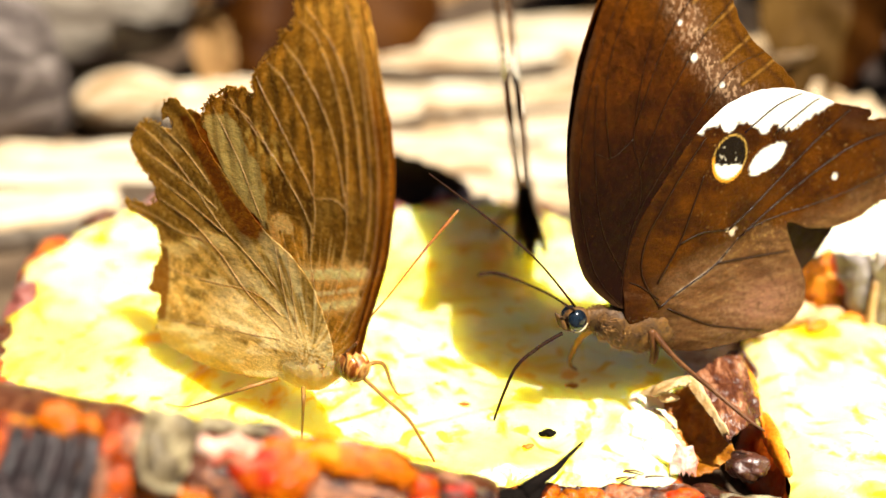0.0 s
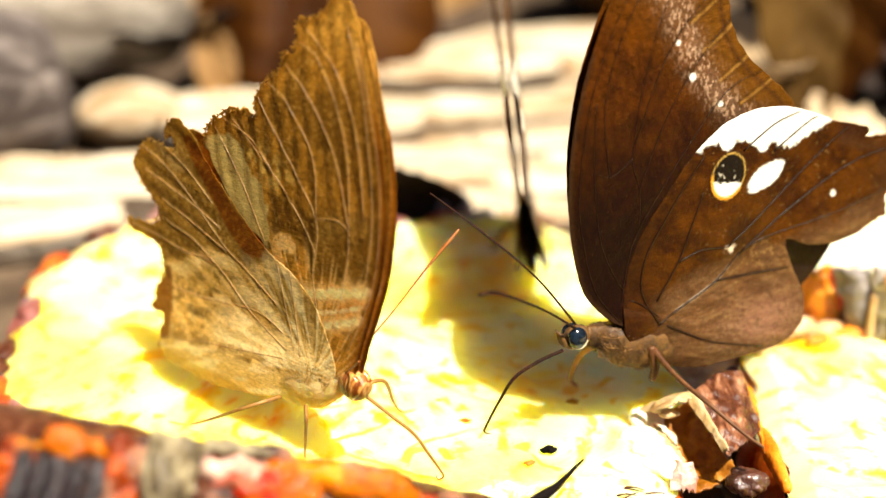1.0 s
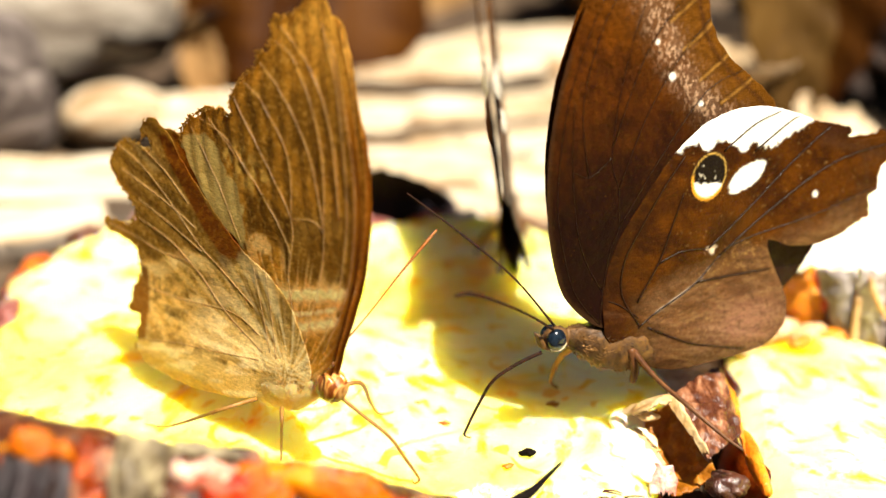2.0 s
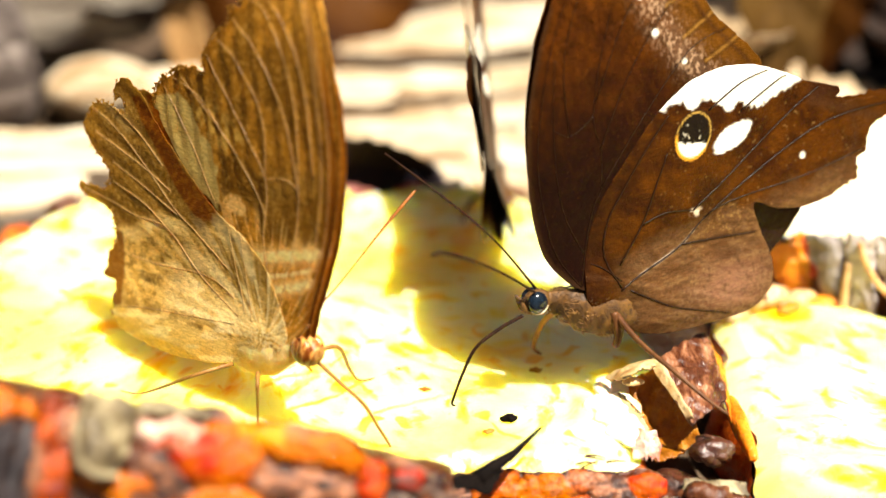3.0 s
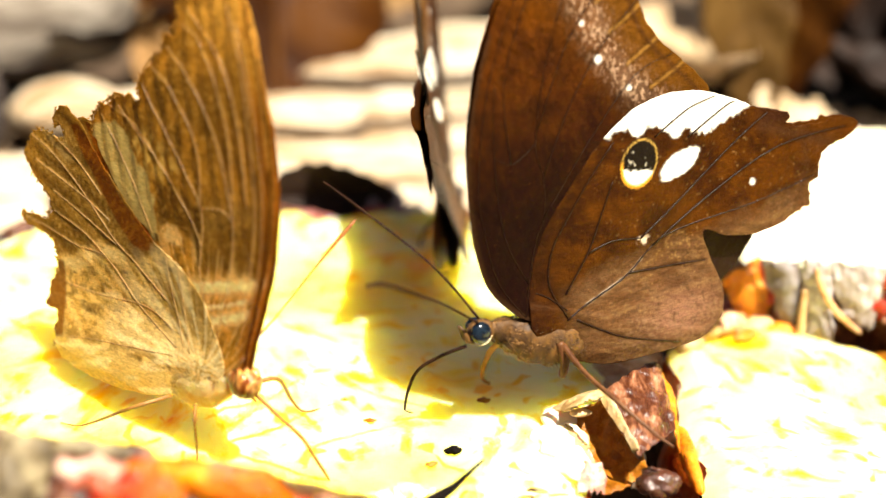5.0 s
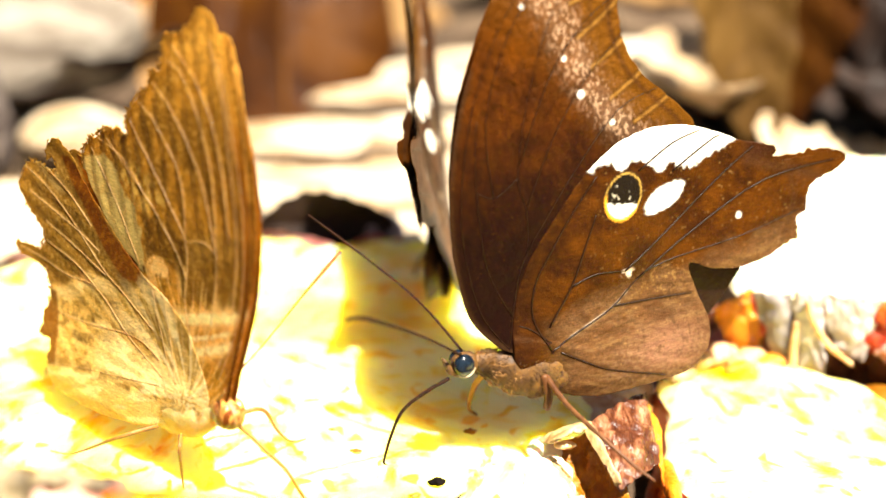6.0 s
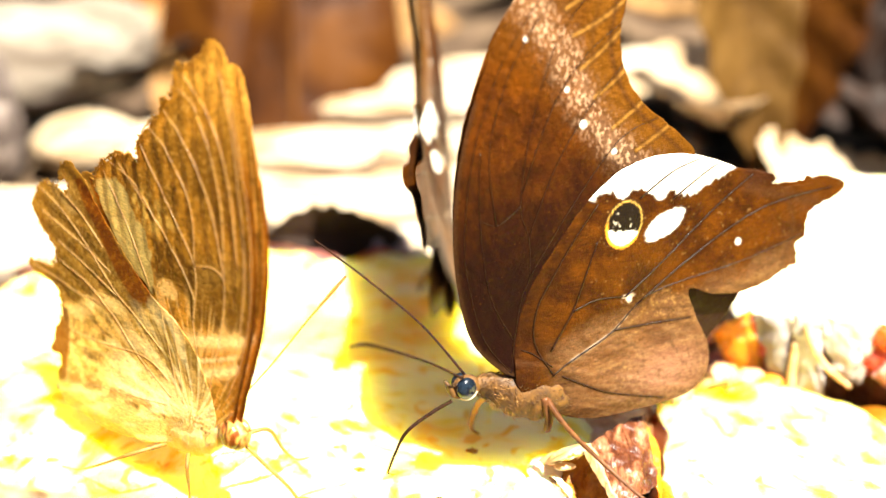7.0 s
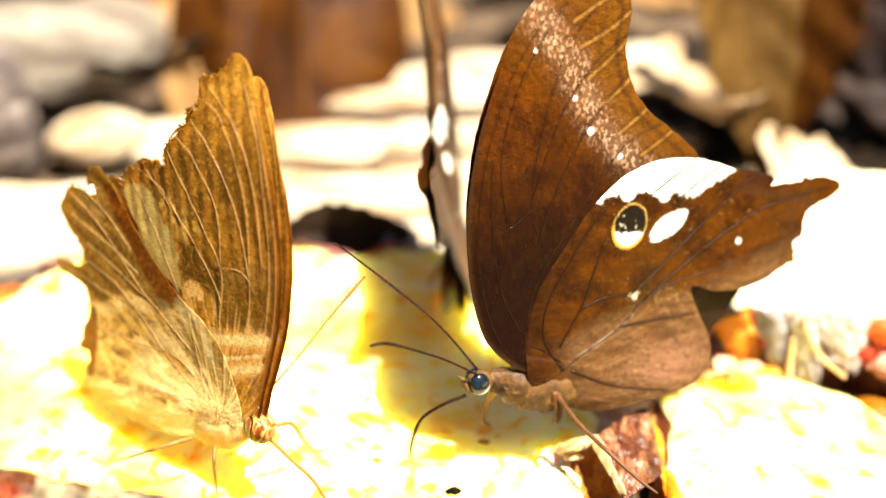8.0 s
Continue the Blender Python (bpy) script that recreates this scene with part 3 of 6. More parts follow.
def paint_dark_hind(u, v):
    n = vnoise(u, v, 3.0, 13)
    f = vnoise(u, v, 0.6, 14)
    c = blend(tuple(np.full(np.shape(u), x) for x in (0.052, 0.0145, 0.0016)), (0.105, 0.031, 0.0030), sstep(n, 0.3, 0.8))
    c = blend(c, (0.15, 0.046, 0.006), 0.3 * sstep(vnoise(u * 0.5 - v * 0.4, v * 0.8 + u * 0.3, 0.5, 15), 0.5, 0.85))
    c = blend(c, (0.028, 0.009, 0.003), 0.3 * sstep(vnoise(u, v, 1.8, 16), 0.5, 0.8))
    k = 0.62 * (0.85 + 0.3 * vnoise(u * 0.8, v * 1.4, 0.5, 53))
    c = tuple(x * k for x in c)
    # the dusty, paler field over the abdomen, with a sharp upper limit
    dust = sstep(9.5 - v + 0.18 * (u - 20) - 2.5 * (n - 0.5), 0, 5) * sstep(u, 1, 8)
    c = blend(c, DUST, dust * (0.55 + 0.45 * f))
    q = rays(u, v, 93)
    c = blend(c, (0.21, 0.115, 0.040), 0.28 * dust * sstep(q, 0.55, 0.85))
    c = blend(c, (0.040, 0.014, 0.004), 0.4 * dust * sstep(1 - q, 0.55, 0.85))
    c = blend(c, (0.17, 0.10, 0.045), 0.3 * dust * sstep(vnoise(u * 0.35, v + 0.22 * u, 0.45, 18), 0.5, 0.8))
    c = blend(c, (0.040, 0.016, 0.006), 0.5 * dust * sstep(vnoise(u * 0.22, v + 0.22 * u, 0.7, 19), 0.55, 0.8))
    c = blend(c, (0.42, 0.25, 0.09), 0.25 * sstep(vnoise(u, v, 0.33, 20), 0.90, 0.96) * sstep(u, 8, 16))
    c = blend(c, (0.030, 0.010, 0.005), 0.8 * sstep(u, 38, 40.5) * sstep(v - 0.1 * (u - 40), 22.6, 24.2))
    c = blend(c, (0.26, 0.125, 0.085), 0.55 * np.exp(-(((u - 24) / 6) ** 2 + ((v + 4) / 3.2) ** 2)))
    c = blend(c, (0.055, 0.026, 0.012), 0.6 * sstep(f, 0.72, 0.85) * dust)
    c = blend(c, (0.05, 0.02, 0.008), 0.7 * np.exp(-((seg_dist(u, v, [(40, 23.5), (50, 20), (54, 18.5)]) / 1.0) ** 2)))
    c = blend(c, (0.045, 0.018, 0.007), 0.55 * np.exp(-((seg_dist(u, v, [(46.5, 24), (48.5, 16), (46.5, 9)]) / 0.6) ** 2)))
    # the glint on the main vein, painted as a broken pale line
    c = blend(c, (0.62, 0.52, 0.42), 0.75 * np.exp(-((seg_dist(u, v, [(4.6, -0.3), (8.8, 1.6), (15.0, 4.3), (17.4, 6.2)]) / 0.17) ** 2)) * sstep(vnoise(u, v, 1.3, 71), 0.25, 0.5))
    c = blend(c, (0.30, 0.17, 0.055), 0.6 * sstep(vnoise(u, v, 0.36, 68), 0.62, 0.85) * np.exp(-(((u - 24) / 5) ** 2 + ((v - 6.5) / 2.6) ** 2)))
    c = blend(c, (0.19, 0.105, 0.055), 0.5 * sstep(vnoise(u, v, 0.42, 69), 0.5, 0.8) * sstep(-v, 0, 4) * sstep(u, 9, 15))
    for line in DARK_HIND_VEINS[:2] + DARK_HIND_VEINS[3:8]:
        c = blend(c, (0.018, 0.006, 0.002), 0.65 * np.exp(-((seg_dist(u, v, line) / 0.34) ** 2)))
    # darker towards the wing root
    c = tuple(x * (0.72 + 0.28 * sstep(u, 2, 9)) for x in c)
    # the white band along the front margin, with its scalloped lower limit
    low = np.interp(u, [9, 12.1, 14.4, 15.6, 17, 19, 20.6, 22.5, 24, 25.5, 27.6, 29.6, 33.0, 37.5, 40], [27, 26.0, 26.8, 26.7, 25.3, 26.8, 26.6, 25.0, 24.0, 25.5, 24.4, 24.0, 25.2, 26.9, 29]) + (f - 0.5) * 0.8
    white = sstep(v - low, -0.25, 0.25) * (1 - sstep(u, 37.5, 39.5)) * sstep(u, 9.5, 11)
    c = blend(c, (0.95, 0.93, 0.86), white)
    # the second white spot
    a, b = (u - 24.5) * 0.93 + (v - 20.1) * 0.37, -(u - 24.5) * 0.37 + (v - 20.1) * 0.93
    c = blend(c, (0.95, 0.93, 0.86), 1 - sstep(np.hypot(a / 4.1, b / 1.9) + (f - 0.5) * 0.15, 0.9, 1.05))
    # the eye spot: ochre ring, black disc, white crescent
    a, b = -0.45 * (u - 17.2) - 0.893 * (v - 21.4), 0.893 * (u - 17.2) - 0.45 * (v - 21.4)
    r = np.hypot(a / 3.75, b / 2.95)
    c = blend(c, (0.03, 0.012, 0.006), 0.8 * (1 - sstep(r, 1.04, 1.2)))
    c = blend(c, (0.42, 0.26, 0.06), 1 - sstep(r, 0.98, 1.03))
    c = blend(c, (0.010, 0.007, 0.005), 1 - sstep(r, 0.91, 0.96))
    c = blend(c, (0.5, 0.45, 0.35), (1 - sstep(r, 0.6, 0.8)) * sstep(vnoise(u, v, 0.38, 61), 0.84, 0.92))
    crescent = sstep(a - 0.9 + 0.35 * b + 0.9 * (f - 0.5), 0, 0.45) * (1 - sstep(r, 0.90, 0.97))
    c = blend(c, (0.92, 0.89, 0.80), crescent)
    c = blend(c, (0.72, 0.32, 0.03), sstep(r, 0.86, 0.94) * (1 - sstep(r, 1.02, 1.08)) * sstep(a, 0.4, 1.6))
    c = blend(c, (0.80, 0.76, 0.68), 1 - sstep(np.hypot(u - 38, v - 14.9), 0.4, 0.65))
    c = blend(c, (0.60, 0.48, 0.36), (1 - sstep(np.hypot((u - 17.6) / 1.6, v - 9.2), 0.5, 1.0)) * sstep(f, 0.4, 0.6))
    return c


def paint_dark_hind_shaded(u, v):
    # shade behind the near wing, painted blackish along the far wing's inner margin
    return blend(paint_dark_hind(u, v), (0.016, 0.006, 0.006), sstep(u, 27, 29) * (1 - sstep(v, 8, 9.5)))


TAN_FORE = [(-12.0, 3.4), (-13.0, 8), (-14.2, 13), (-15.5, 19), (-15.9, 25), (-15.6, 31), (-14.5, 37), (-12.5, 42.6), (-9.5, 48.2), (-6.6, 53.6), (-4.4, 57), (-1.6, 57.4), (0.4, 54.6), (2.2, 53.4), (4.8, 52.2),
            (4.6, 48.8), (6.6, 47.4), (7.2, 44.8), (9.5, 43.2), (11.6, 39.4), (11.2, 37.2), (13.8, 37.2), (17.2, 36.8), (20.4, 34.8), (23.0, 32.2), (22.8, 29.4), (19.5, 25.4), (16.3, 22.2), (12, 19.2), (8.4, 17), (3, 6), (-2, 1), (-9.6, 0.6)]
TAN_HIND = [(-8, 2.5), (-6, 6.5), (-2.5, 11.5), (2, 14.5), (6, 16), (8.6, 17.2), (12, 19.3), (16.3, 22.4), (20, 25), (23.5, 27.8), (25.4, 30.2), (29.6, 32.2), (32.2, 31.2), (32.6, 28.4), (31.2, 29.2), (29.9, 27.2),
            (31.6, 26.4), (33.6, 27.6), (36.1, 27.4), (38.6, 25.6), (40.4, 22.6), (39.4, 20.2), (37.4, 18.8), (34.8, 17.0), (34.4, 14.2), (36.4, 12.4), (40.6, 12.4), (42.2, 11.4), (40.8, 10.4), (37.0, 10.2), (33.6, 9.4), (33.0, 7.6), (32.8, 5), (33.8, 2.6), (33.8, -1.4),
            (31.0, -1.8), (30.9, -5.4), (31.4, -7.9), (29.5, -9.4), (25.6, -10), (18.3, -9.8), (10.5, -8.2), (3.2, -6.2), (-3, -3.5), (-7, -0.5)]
TAN_FORE_VEINS = [[(-4, 4), (-3.8, 8.4), (-2, 15.6), (-1.9, 20), (4.3, 27), (10.4, 31.5), (16.6, 35.4)], [(-2.3, 18.7), (-2, 24.6), (3.3, 31.5), (8.2, 37), (11, 40)], [(-8.7, 24.5), (-4.6, 35.7), (1.2, 42.7), (6.2, 46)],
                  [(-11.5, 27.1), (-9, 39), (-3.9, 46.8), (3, 51.8)], [(-10, 8), (-12.6, 18), (-12.8, 30), (-10, 43), (-4.5, 53.5)], [(-10, 6), (-14, 17), (-14.5, 30), (-11.5, 42), (-6.5, 51.5)],
                  [(-6, 6), (-8.3, 16), (-8.7, 24.5), (-6.8, 38), (-0.5, 47.5), (3.8, 49.5)], [(-8.7, 24.5), (-6.2, 25.6), (-2, 24.6)], [(-2, 24.6), (-1, 33.5), (4.8, 40.5), (9, 42.6)], [(4.3, 27), (12, 33.2), (19, 35)], [(8.4, 18), (14, 26), (20.6, 33)]]
TAN_HIND_VEINS = [[(2.0, 2.0), (11.2, 5.3), (19.4, 10.6), (27, 10.4), (33.8, 11.1), (41, 11.4)], [(3.3, 4.3), (9.9, 5.8), (20.7, 4.1), (29.4, 3.3)], [(5.0, 8.4), (12.7, 12.2), (18.1, 14.6), (30.9, 23.1), (38.2, 25.9)], [(19.4, 10.6), (25.1, 13.1), (33.1, 14.6)],
                  [(17.2, 13.6), (23.7, 15.4), (33.1, 17.9)], [(19.0, 17.0), (27.0, 19.4), (37.4, 22.0)], [(2.5, 0.6), (12, -1.4), (22, -3.4), (30.6, -5.8)], [(0.5, 2.5), (3.0, 8), (5.2, 14.8)], [(21.0, 20.6), (27, 24.4), (32.2, 27)], [(-1, 2), (1.0, 8), (2.6, 14.8)]]


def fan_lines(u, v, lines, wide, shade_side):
    """Painted vein relief: lit ridge, 1 on the vein itself, and shade beside it."""
    ridge, vein_shade = np.zeros(np.shape(u)), np.zeros(np.shape(u))
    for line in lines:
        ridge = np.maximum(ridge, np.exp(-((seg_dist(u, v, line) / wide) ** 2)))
        vein_shade = np.maximum(vein_shade, np.exp(-((seg_dist(u - shade_side * 1.7 * wide, v, line) / (1.3 * wide)) ** 2)))
    return ridge, vein_shade * (1 - ridge)


def harder(c, mid, power):
    """More contrast between worn pale scales and fresh dark ones."""
    k = np.clip((0.3 * c[0] + 0.6 * c[1] + 0.1 * c[2]) / mid, 0.2, 4) ** power
    k = k * np.minimum(1, 0.74 / np.maximum(np.maximum(c[0], c[1]) * k, 1e-6))
    return tuple(x * k for x in c)


def paint_tan_fore(u, v):
    n = vnoise(u, v, 3.4, 23)
    f = vnoise(u, v, 0.5, 24)
    m = vnoise(u * 2.0, v * 0.6, 1.7, 25)
    # olive brown above, golden brown towards the base
    c = blend(tuple(np.full(np.shape(u), x) for x in (0.285, 0.140, 0.022)), (0.42, 0.225, 0.044), 0.75 * m)
    c = blend(c, (0.50, 0.275, 0.050), 0.8 * (1 - sstep(v, 13, 22)))
    c = blend(c, (0.13, 0.060, 0.012), 0.65 * sstep(v, 15.5, 17.5) * (1 - sstep(v, 21, 28)) * sstep(-u, 0.5, 3.5) * (0.5 + 0.5 * n))
    c = blend(c, (0.31, 0.205, 0.072), 0.6 * np.exp(-((seg_dist(u, v, [(-2.5, 22.5), (-7.4, 25.3), (-12.9, 26.4)]) / 1.9) ** 2)) * (0.4 + 0.6 * m))
    c = blend(c, (0.155, 0.078, 0.016), 0.5 * sstep(v, 27, 33) * (1 - sstep(v, 44, 52)) * sstep(n, 0.25, 0.7))
    c = blend(c, (0.50, 0.325, 0.090), 0.65 * sstep(v - 0.25 * u, 45, 56))
    # pale bands across the cell
    for line, w in (([(0.2, 12.0), (-5.9, 13.9), (-12.6, 16.5)], 1.25), ([(-0.9, 7.5), (-6.2, 8.9), (-11.6, 11.6)], 1.05)):
        c = blend(c, (0.90, 0.76, 0.47), 0.95 * np.exp(-((seg_dist(u, v, line) / w) ** 2)) * (0.35 + 0.65 * m))
        c = blend(c, (0.27, 0.135, 0.024), 0.45 * np.exp(-((seg_dist(u, v - 2.3, line) / 0.7) ** 2)) * (0.4 + 0.6 * f))
    c = blend(c, (0.92, 0.76, 0.50), 0.9 * np.exp(-((seg_dist(u, v, [(-6, 3.0), (-2.5, 3.6), (1.5, 2.4)]) / 1.3) ** 2)))
    # the part rubbed bare of scales, greenish grey
    wob = 0.7 * (vnoise(u, v, 1.1, 41) - 0.5)
    bare = in_poly(u + wob, v - wob, [(22.6, 31.2), (17.6, 32.6), (14.0, 31.0), (12.4, 28.4), (9.6, 26.6), (8.0, 23.2), (7.4, 17.2), (11.0, 18.0), (15.6, 20.2), (20.4, 23.8), (23.4, 28.3)], 0.25)
    c = blend(c, (0.46, 0.38, 0.18), bare * (0.82 + 0.18 * f))
    c = blend(c, (0.76, 0.70, 0.46), 0.7 * bare * sstep(u - 0.55 * v, 3.5, 7.5) * (0.5 + 0.5 * f))
    half = in_poly(u, v, [(14.6, 31.6), (8.6, 33.5), (2.4, 29.4), (4.6, 26.4), (10.0, 26.9)], 1.0) * sstep(vnoise(u * 1.3, v * 0.8, 0.9, 63), 0.35, 0.7)
    c = blend(c, (0.46, 0.345, 0.130), 0.75 * half)
    # the dark field beside it, ending in a whitish spot
    dark_cell = in_poly(u + wob, v, [(7.6, 25.8), (2.6, 26.7), (-1.5, 24.1), (-1.7, 18.5), (2.3, 20.6), (4.4, 21.0), (7.2, 19.6)], 0.45)
    c = blend(c, (0.135, 0.058, 0.010), 0.85 * dark_cell * (0.7 + 0.3 * f))
    c = blend(c, (0.090, 0.040, 0.010), 0.85 * np.exp(-((seg_dist(u, v, [(-1.2, 24.0), (-1.6, 20.0), (-1.9, 16.5)]) / 0.75) ** 2)))
    c = blend(c, (0.68, 0.56, 0.36), 0.85 * (1 - sstep(np.hypot((u - 3.9) / 2.4, (v - 18.9) / 1.5) + 0.5 * (f - 0.5), 0.6, 1.15)))
    c = blend(c, (0.10, 0.045, 0.010), 0.8 * (1 - sstep(np.hypot((u - 7.6) / 1.0, (v - 17.6) / 0.8), 0.6, 1.2)))
    # dark scales in short rows over the lower cell
    rows = vnoise(u * 2.6 + 0.5 * v, v * 0.55, 0.8, 65)
    c = blend(c, (0.11, 0.052, 0.012), 0.5 * sstep(rows, 0.55, 0.8) * (1 - sstep(v, 17, 21)) * sstep(v, 5, 9) * sstep(u, -4, 1))
    ridge, vein_shade = fan_lines(u, v, TAN_FORE_VEINS, 0.26, 1.0)
    c = blend(c, (0.12, 0.052, 0.010), 0.5 * vein_shade)
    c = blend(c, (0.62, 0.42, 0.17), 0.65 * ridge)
    c = blend(c, (0.13, 0.060, 0.012), 0.4 * sstep(f, 0.58, 0.8) * (1 - 0.75 * bare))
    c = blend(c, (0.52, 0.34, 0.12), 0.35 * sstep(vnoise(u, v, 0.4, 27), 0.62, 0.85))
    for line, w in (([(0.2, 12.0), (-5.9, 13.9), (-12.6, 16.5)], 1.15), ([(-0.9, 7.5), (-6.2, 8.9), (-11.6, 11.6)], 0.95)):
        c = blend(c, (0.95, 0.82, 0.52), 0.7 * np.exp(-((seg_dist(u, v, line) / w) ** 2)) * sstep(vnoise(u * 1.5, v, 1.0, 48), 0.15, 0.6))
    q = rays(u, v, 91)
    low = 1 - sstep(v, 15, 22)
    c = blend(c, (0.16, 0.075, 0.014), 0.35 * sstep(q, 0.58, 0.8) * low)
    c = blend(c, (0.86, 0.70, 0.42), 0.45 * sstep(1 - q, 0.58, 0.8) * low)
    torn = seg_dist(u, v, TAN_FORE[11:27])
    c = blend(c, (0.30, 0.145, 0.020), 0.8 * (1 - sstep(torn, 0.3, 1.9)) * (0.55 + 0.45 * f))
    c = harder(c, 0.165, 0.33)
    for line, w in (([(0.6, 12.0), (-5.9, 13.9), (-13.4, 16.8)], 0.95), ([(-0.9, 7.5), (-6.2, 8.9), (-12.4, 12.0)], 0.75), ([(-3.0, 10.0), (-7.0, 11.4), (-12.8, 14.2)], 0.35)):
        c = blend(c, (0.93, 0.88, 0.76), 0.8 * (1 - sstep(seg_dist(u, v, line) + 0.5 * (f - 0.5), w * 0.6, w * 1.1)) * (0.45 + 0.55 * sstep(vnoise(u * 1.5, v, 0.8, 75), 0.3, 0.55)))
    c = blend(c, (0.47, 0.42, 0.26), 0.75 * bare * (0.7 + 0.3 * f))
    # rusty leading edge with a dark hem
    lead = seg_dist(u, v, TAN_FORE[:10])
    c = blend(c, (0.34, 0.125, 0.012), 0.8 * (1 - sstep(lead, 0.9, 2.2)) * (1 - sstep(v, 36, 50)))
    return blend(c, (0.085, 0.020, 0.004), 0.9 * (1 - sstep(lead, 0.3, 0.8)) * (1 - sstep(v, 22, 40)))


def paint_tan_hind(u, v):
    n = vnoise(u, v, 3.2, 33)
    f = vnoise(u, v, 0.5, 34)
    m = vnoise(u * 0.45 + v * 0.3, v - 0.35 * u, 1.2, 35)
    # golden outer half, pale mottled inner half; the limit between them runs from the front margin to the tail edge
    limit = np.interp(u, [7.0, 12.1, 15.4, 20.9, 26.5, 33.1], [15.2, 12.4, 12.7, 13.0, 9.4, 7.0])
    outer = sstep(v - limit + 1.2 * (n - 0.5), -0.6, 0.9)
    inner = blend(tuple(np.full(np.shape(u), x) for x in (0.46, 0.28, 0.070)), (0.78, 0.60, 0.30), m)
    c = blend(inner, (0.30, 0.150, 0.026), outer * (0.8 + 0.2 * f))
    c = blend(c, (0.48, 0.275, 0.055), 0.8 * outer * sstep(u, 33, 39))
    c = blend(c, (0.50, 0.37, 0.19), 0.7 * in_poly(u, v, [(36, 27.4), (30.2, 27.2), (26.6, 24.6), (30.0, 23.6)], 0.8))
    c = blend(c, (0.92, 0.77, 0.50), 0.95 * np.exp(-((seg_dist(u, v, [(15.4, 11.6), (20.9, 11.4), (26.5, 8.0), (32.4, 5.6)]) / 1.1) ** 2)) * (0.4 + 0.6 * m) * (1 - outer))
    # grey smudged triangle and dark freckles near the cell
    c = blend(c, (0.20, 0.125, 0.055), 0.30 * in_poly(u, v, [(16.7, 11.2), (11.4, 11.6), (5.0, 13.6), (2.6, 8.4), (6.6, 6.4), (10.4, 8.0)], 1.1) * sstep(vnoise(u * 1.2, v * 0.8, 0.9, 38), 0.3, 0.65))
    c = blend(c, (0.27, 0.145, 0.030), 0.6 * sstep(vnoise(u * 0.35, v + 0.15 * u, 0.75, 39), 0.52, 0.78) * (1 - outer) * sstep(v, -1, 1.5))
    # white sheen along the fold over the body, painted into the pigment
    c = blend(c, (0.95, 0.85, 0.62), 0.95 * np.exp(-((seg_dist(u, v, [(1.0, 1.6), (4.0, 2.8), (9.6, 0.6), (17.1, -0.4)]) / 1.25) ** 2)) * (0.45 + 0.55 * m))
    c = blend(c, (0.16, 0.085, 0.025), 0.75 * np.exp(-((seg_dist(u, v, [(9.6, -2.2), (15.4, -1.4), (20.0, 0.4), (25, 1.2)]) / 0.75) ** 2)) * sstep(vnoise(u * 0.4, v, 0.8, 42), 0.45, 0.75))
    # smooth amber flap along the inner margin
    flap = sstep(-(v + 2.6 - 0.09 * (16 - u)), 0, 1.8)
    c = blend(c, (0.84, 0.67, 0.33), 0.92 * flap)
    c = blend(c, (0.90, 0.72, 0.42), 0.6 * flap * sstep(m, 0.5, 0.8))
    ridge, vein_shade = fan_lines(u, v, TAN_HIND_VEINS, 0.27, 1.0)
    c = blend(c, (0.17, 0.072, 0.010), 0.55 * vein_shade * (1 - flap))
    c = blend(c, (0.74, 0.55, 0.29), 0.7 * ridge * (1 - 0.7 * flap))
    c = blend(c, (0.13, 0.062, 0.016), 0.35 * sstep(f, 0.6, 0.8) * (1 - flap))
    c = blend(c, (0.66, 0.46, 0.20), 0.3 * sstep(vnoise(u, v, 0.4, 37), 0.62, 0.85))
    q = rays(u, v, 92)
    low = (1 - outer) * (1 - flap)
    c = blend(c, (0.13, 0.065, 0.016), 0.32 * sstep(q, 0.58, 0.8) * low * (1 - sstep(u, 16, 26)))
    c = blend(c, (0.92, 0.78, 0.50), 0.35 * sstep(1 - q, 0.55, 0.8) * low * (1 - sstep(u, 16, 26)))
    # the painted sheen once more, and two pale bands
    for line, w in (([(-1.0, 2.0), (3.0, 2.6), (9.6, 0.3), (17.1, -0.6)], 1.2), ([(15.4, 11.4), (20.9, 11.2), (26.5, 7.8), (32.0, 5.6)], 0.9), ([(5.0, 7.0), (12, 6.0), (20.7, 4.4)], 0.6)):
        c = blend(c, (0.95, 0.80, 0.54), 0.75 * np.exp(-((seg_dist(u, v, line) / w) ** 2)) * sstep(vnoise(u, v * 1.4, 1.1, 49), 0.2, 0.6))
    # towards the front margin it is mottled brown like the wing before it
    front = sstep(v - 1.05 * u, 0.5, 5.0) * sstep(v, 3, 7)
    c = blend(c, (0.26, 0.140, 0.030), 0.35 * front * (0.35 + 0.65 * sstep(vnoise(u * 2.0, v * 0.7, 0.9, 47), 0.35, 0.7)))
    # the folded strip, dark red brown, its torn end paler
    wob = 0.5 * (vnoise(u, v, 0.9, 43) - 0.5)
    strip = in_poly(u + wob, v + wob, [(28.6, 29.8), (26.4, 30.2), (22.4, 27.6), (15.6, 20.9), (10.3, 18.6), (7.6, 17.2), (9.6, 14.8), (12.6, 14.4), (16.8, 17.2), (21.0, 21.2), (25.2, 25.4)], 0.3)
    grainy = vnoise(u * 0.9 + v * 0.9, v * 0.5 - u * 0.5, 0.6, 45)
    c = blend(c, (0.30, 0.145, 0.022), 0.8 * in_poly(u, v, [(33, 32), (29.7, 32.8), (23.0, 31.5), (21.8, 27.2), (26.0, 26.4), (28.4, 28.6)], 0.5) * (0.7 + 0.3 * f))
    c = harder(c, 0.27, 0.38)
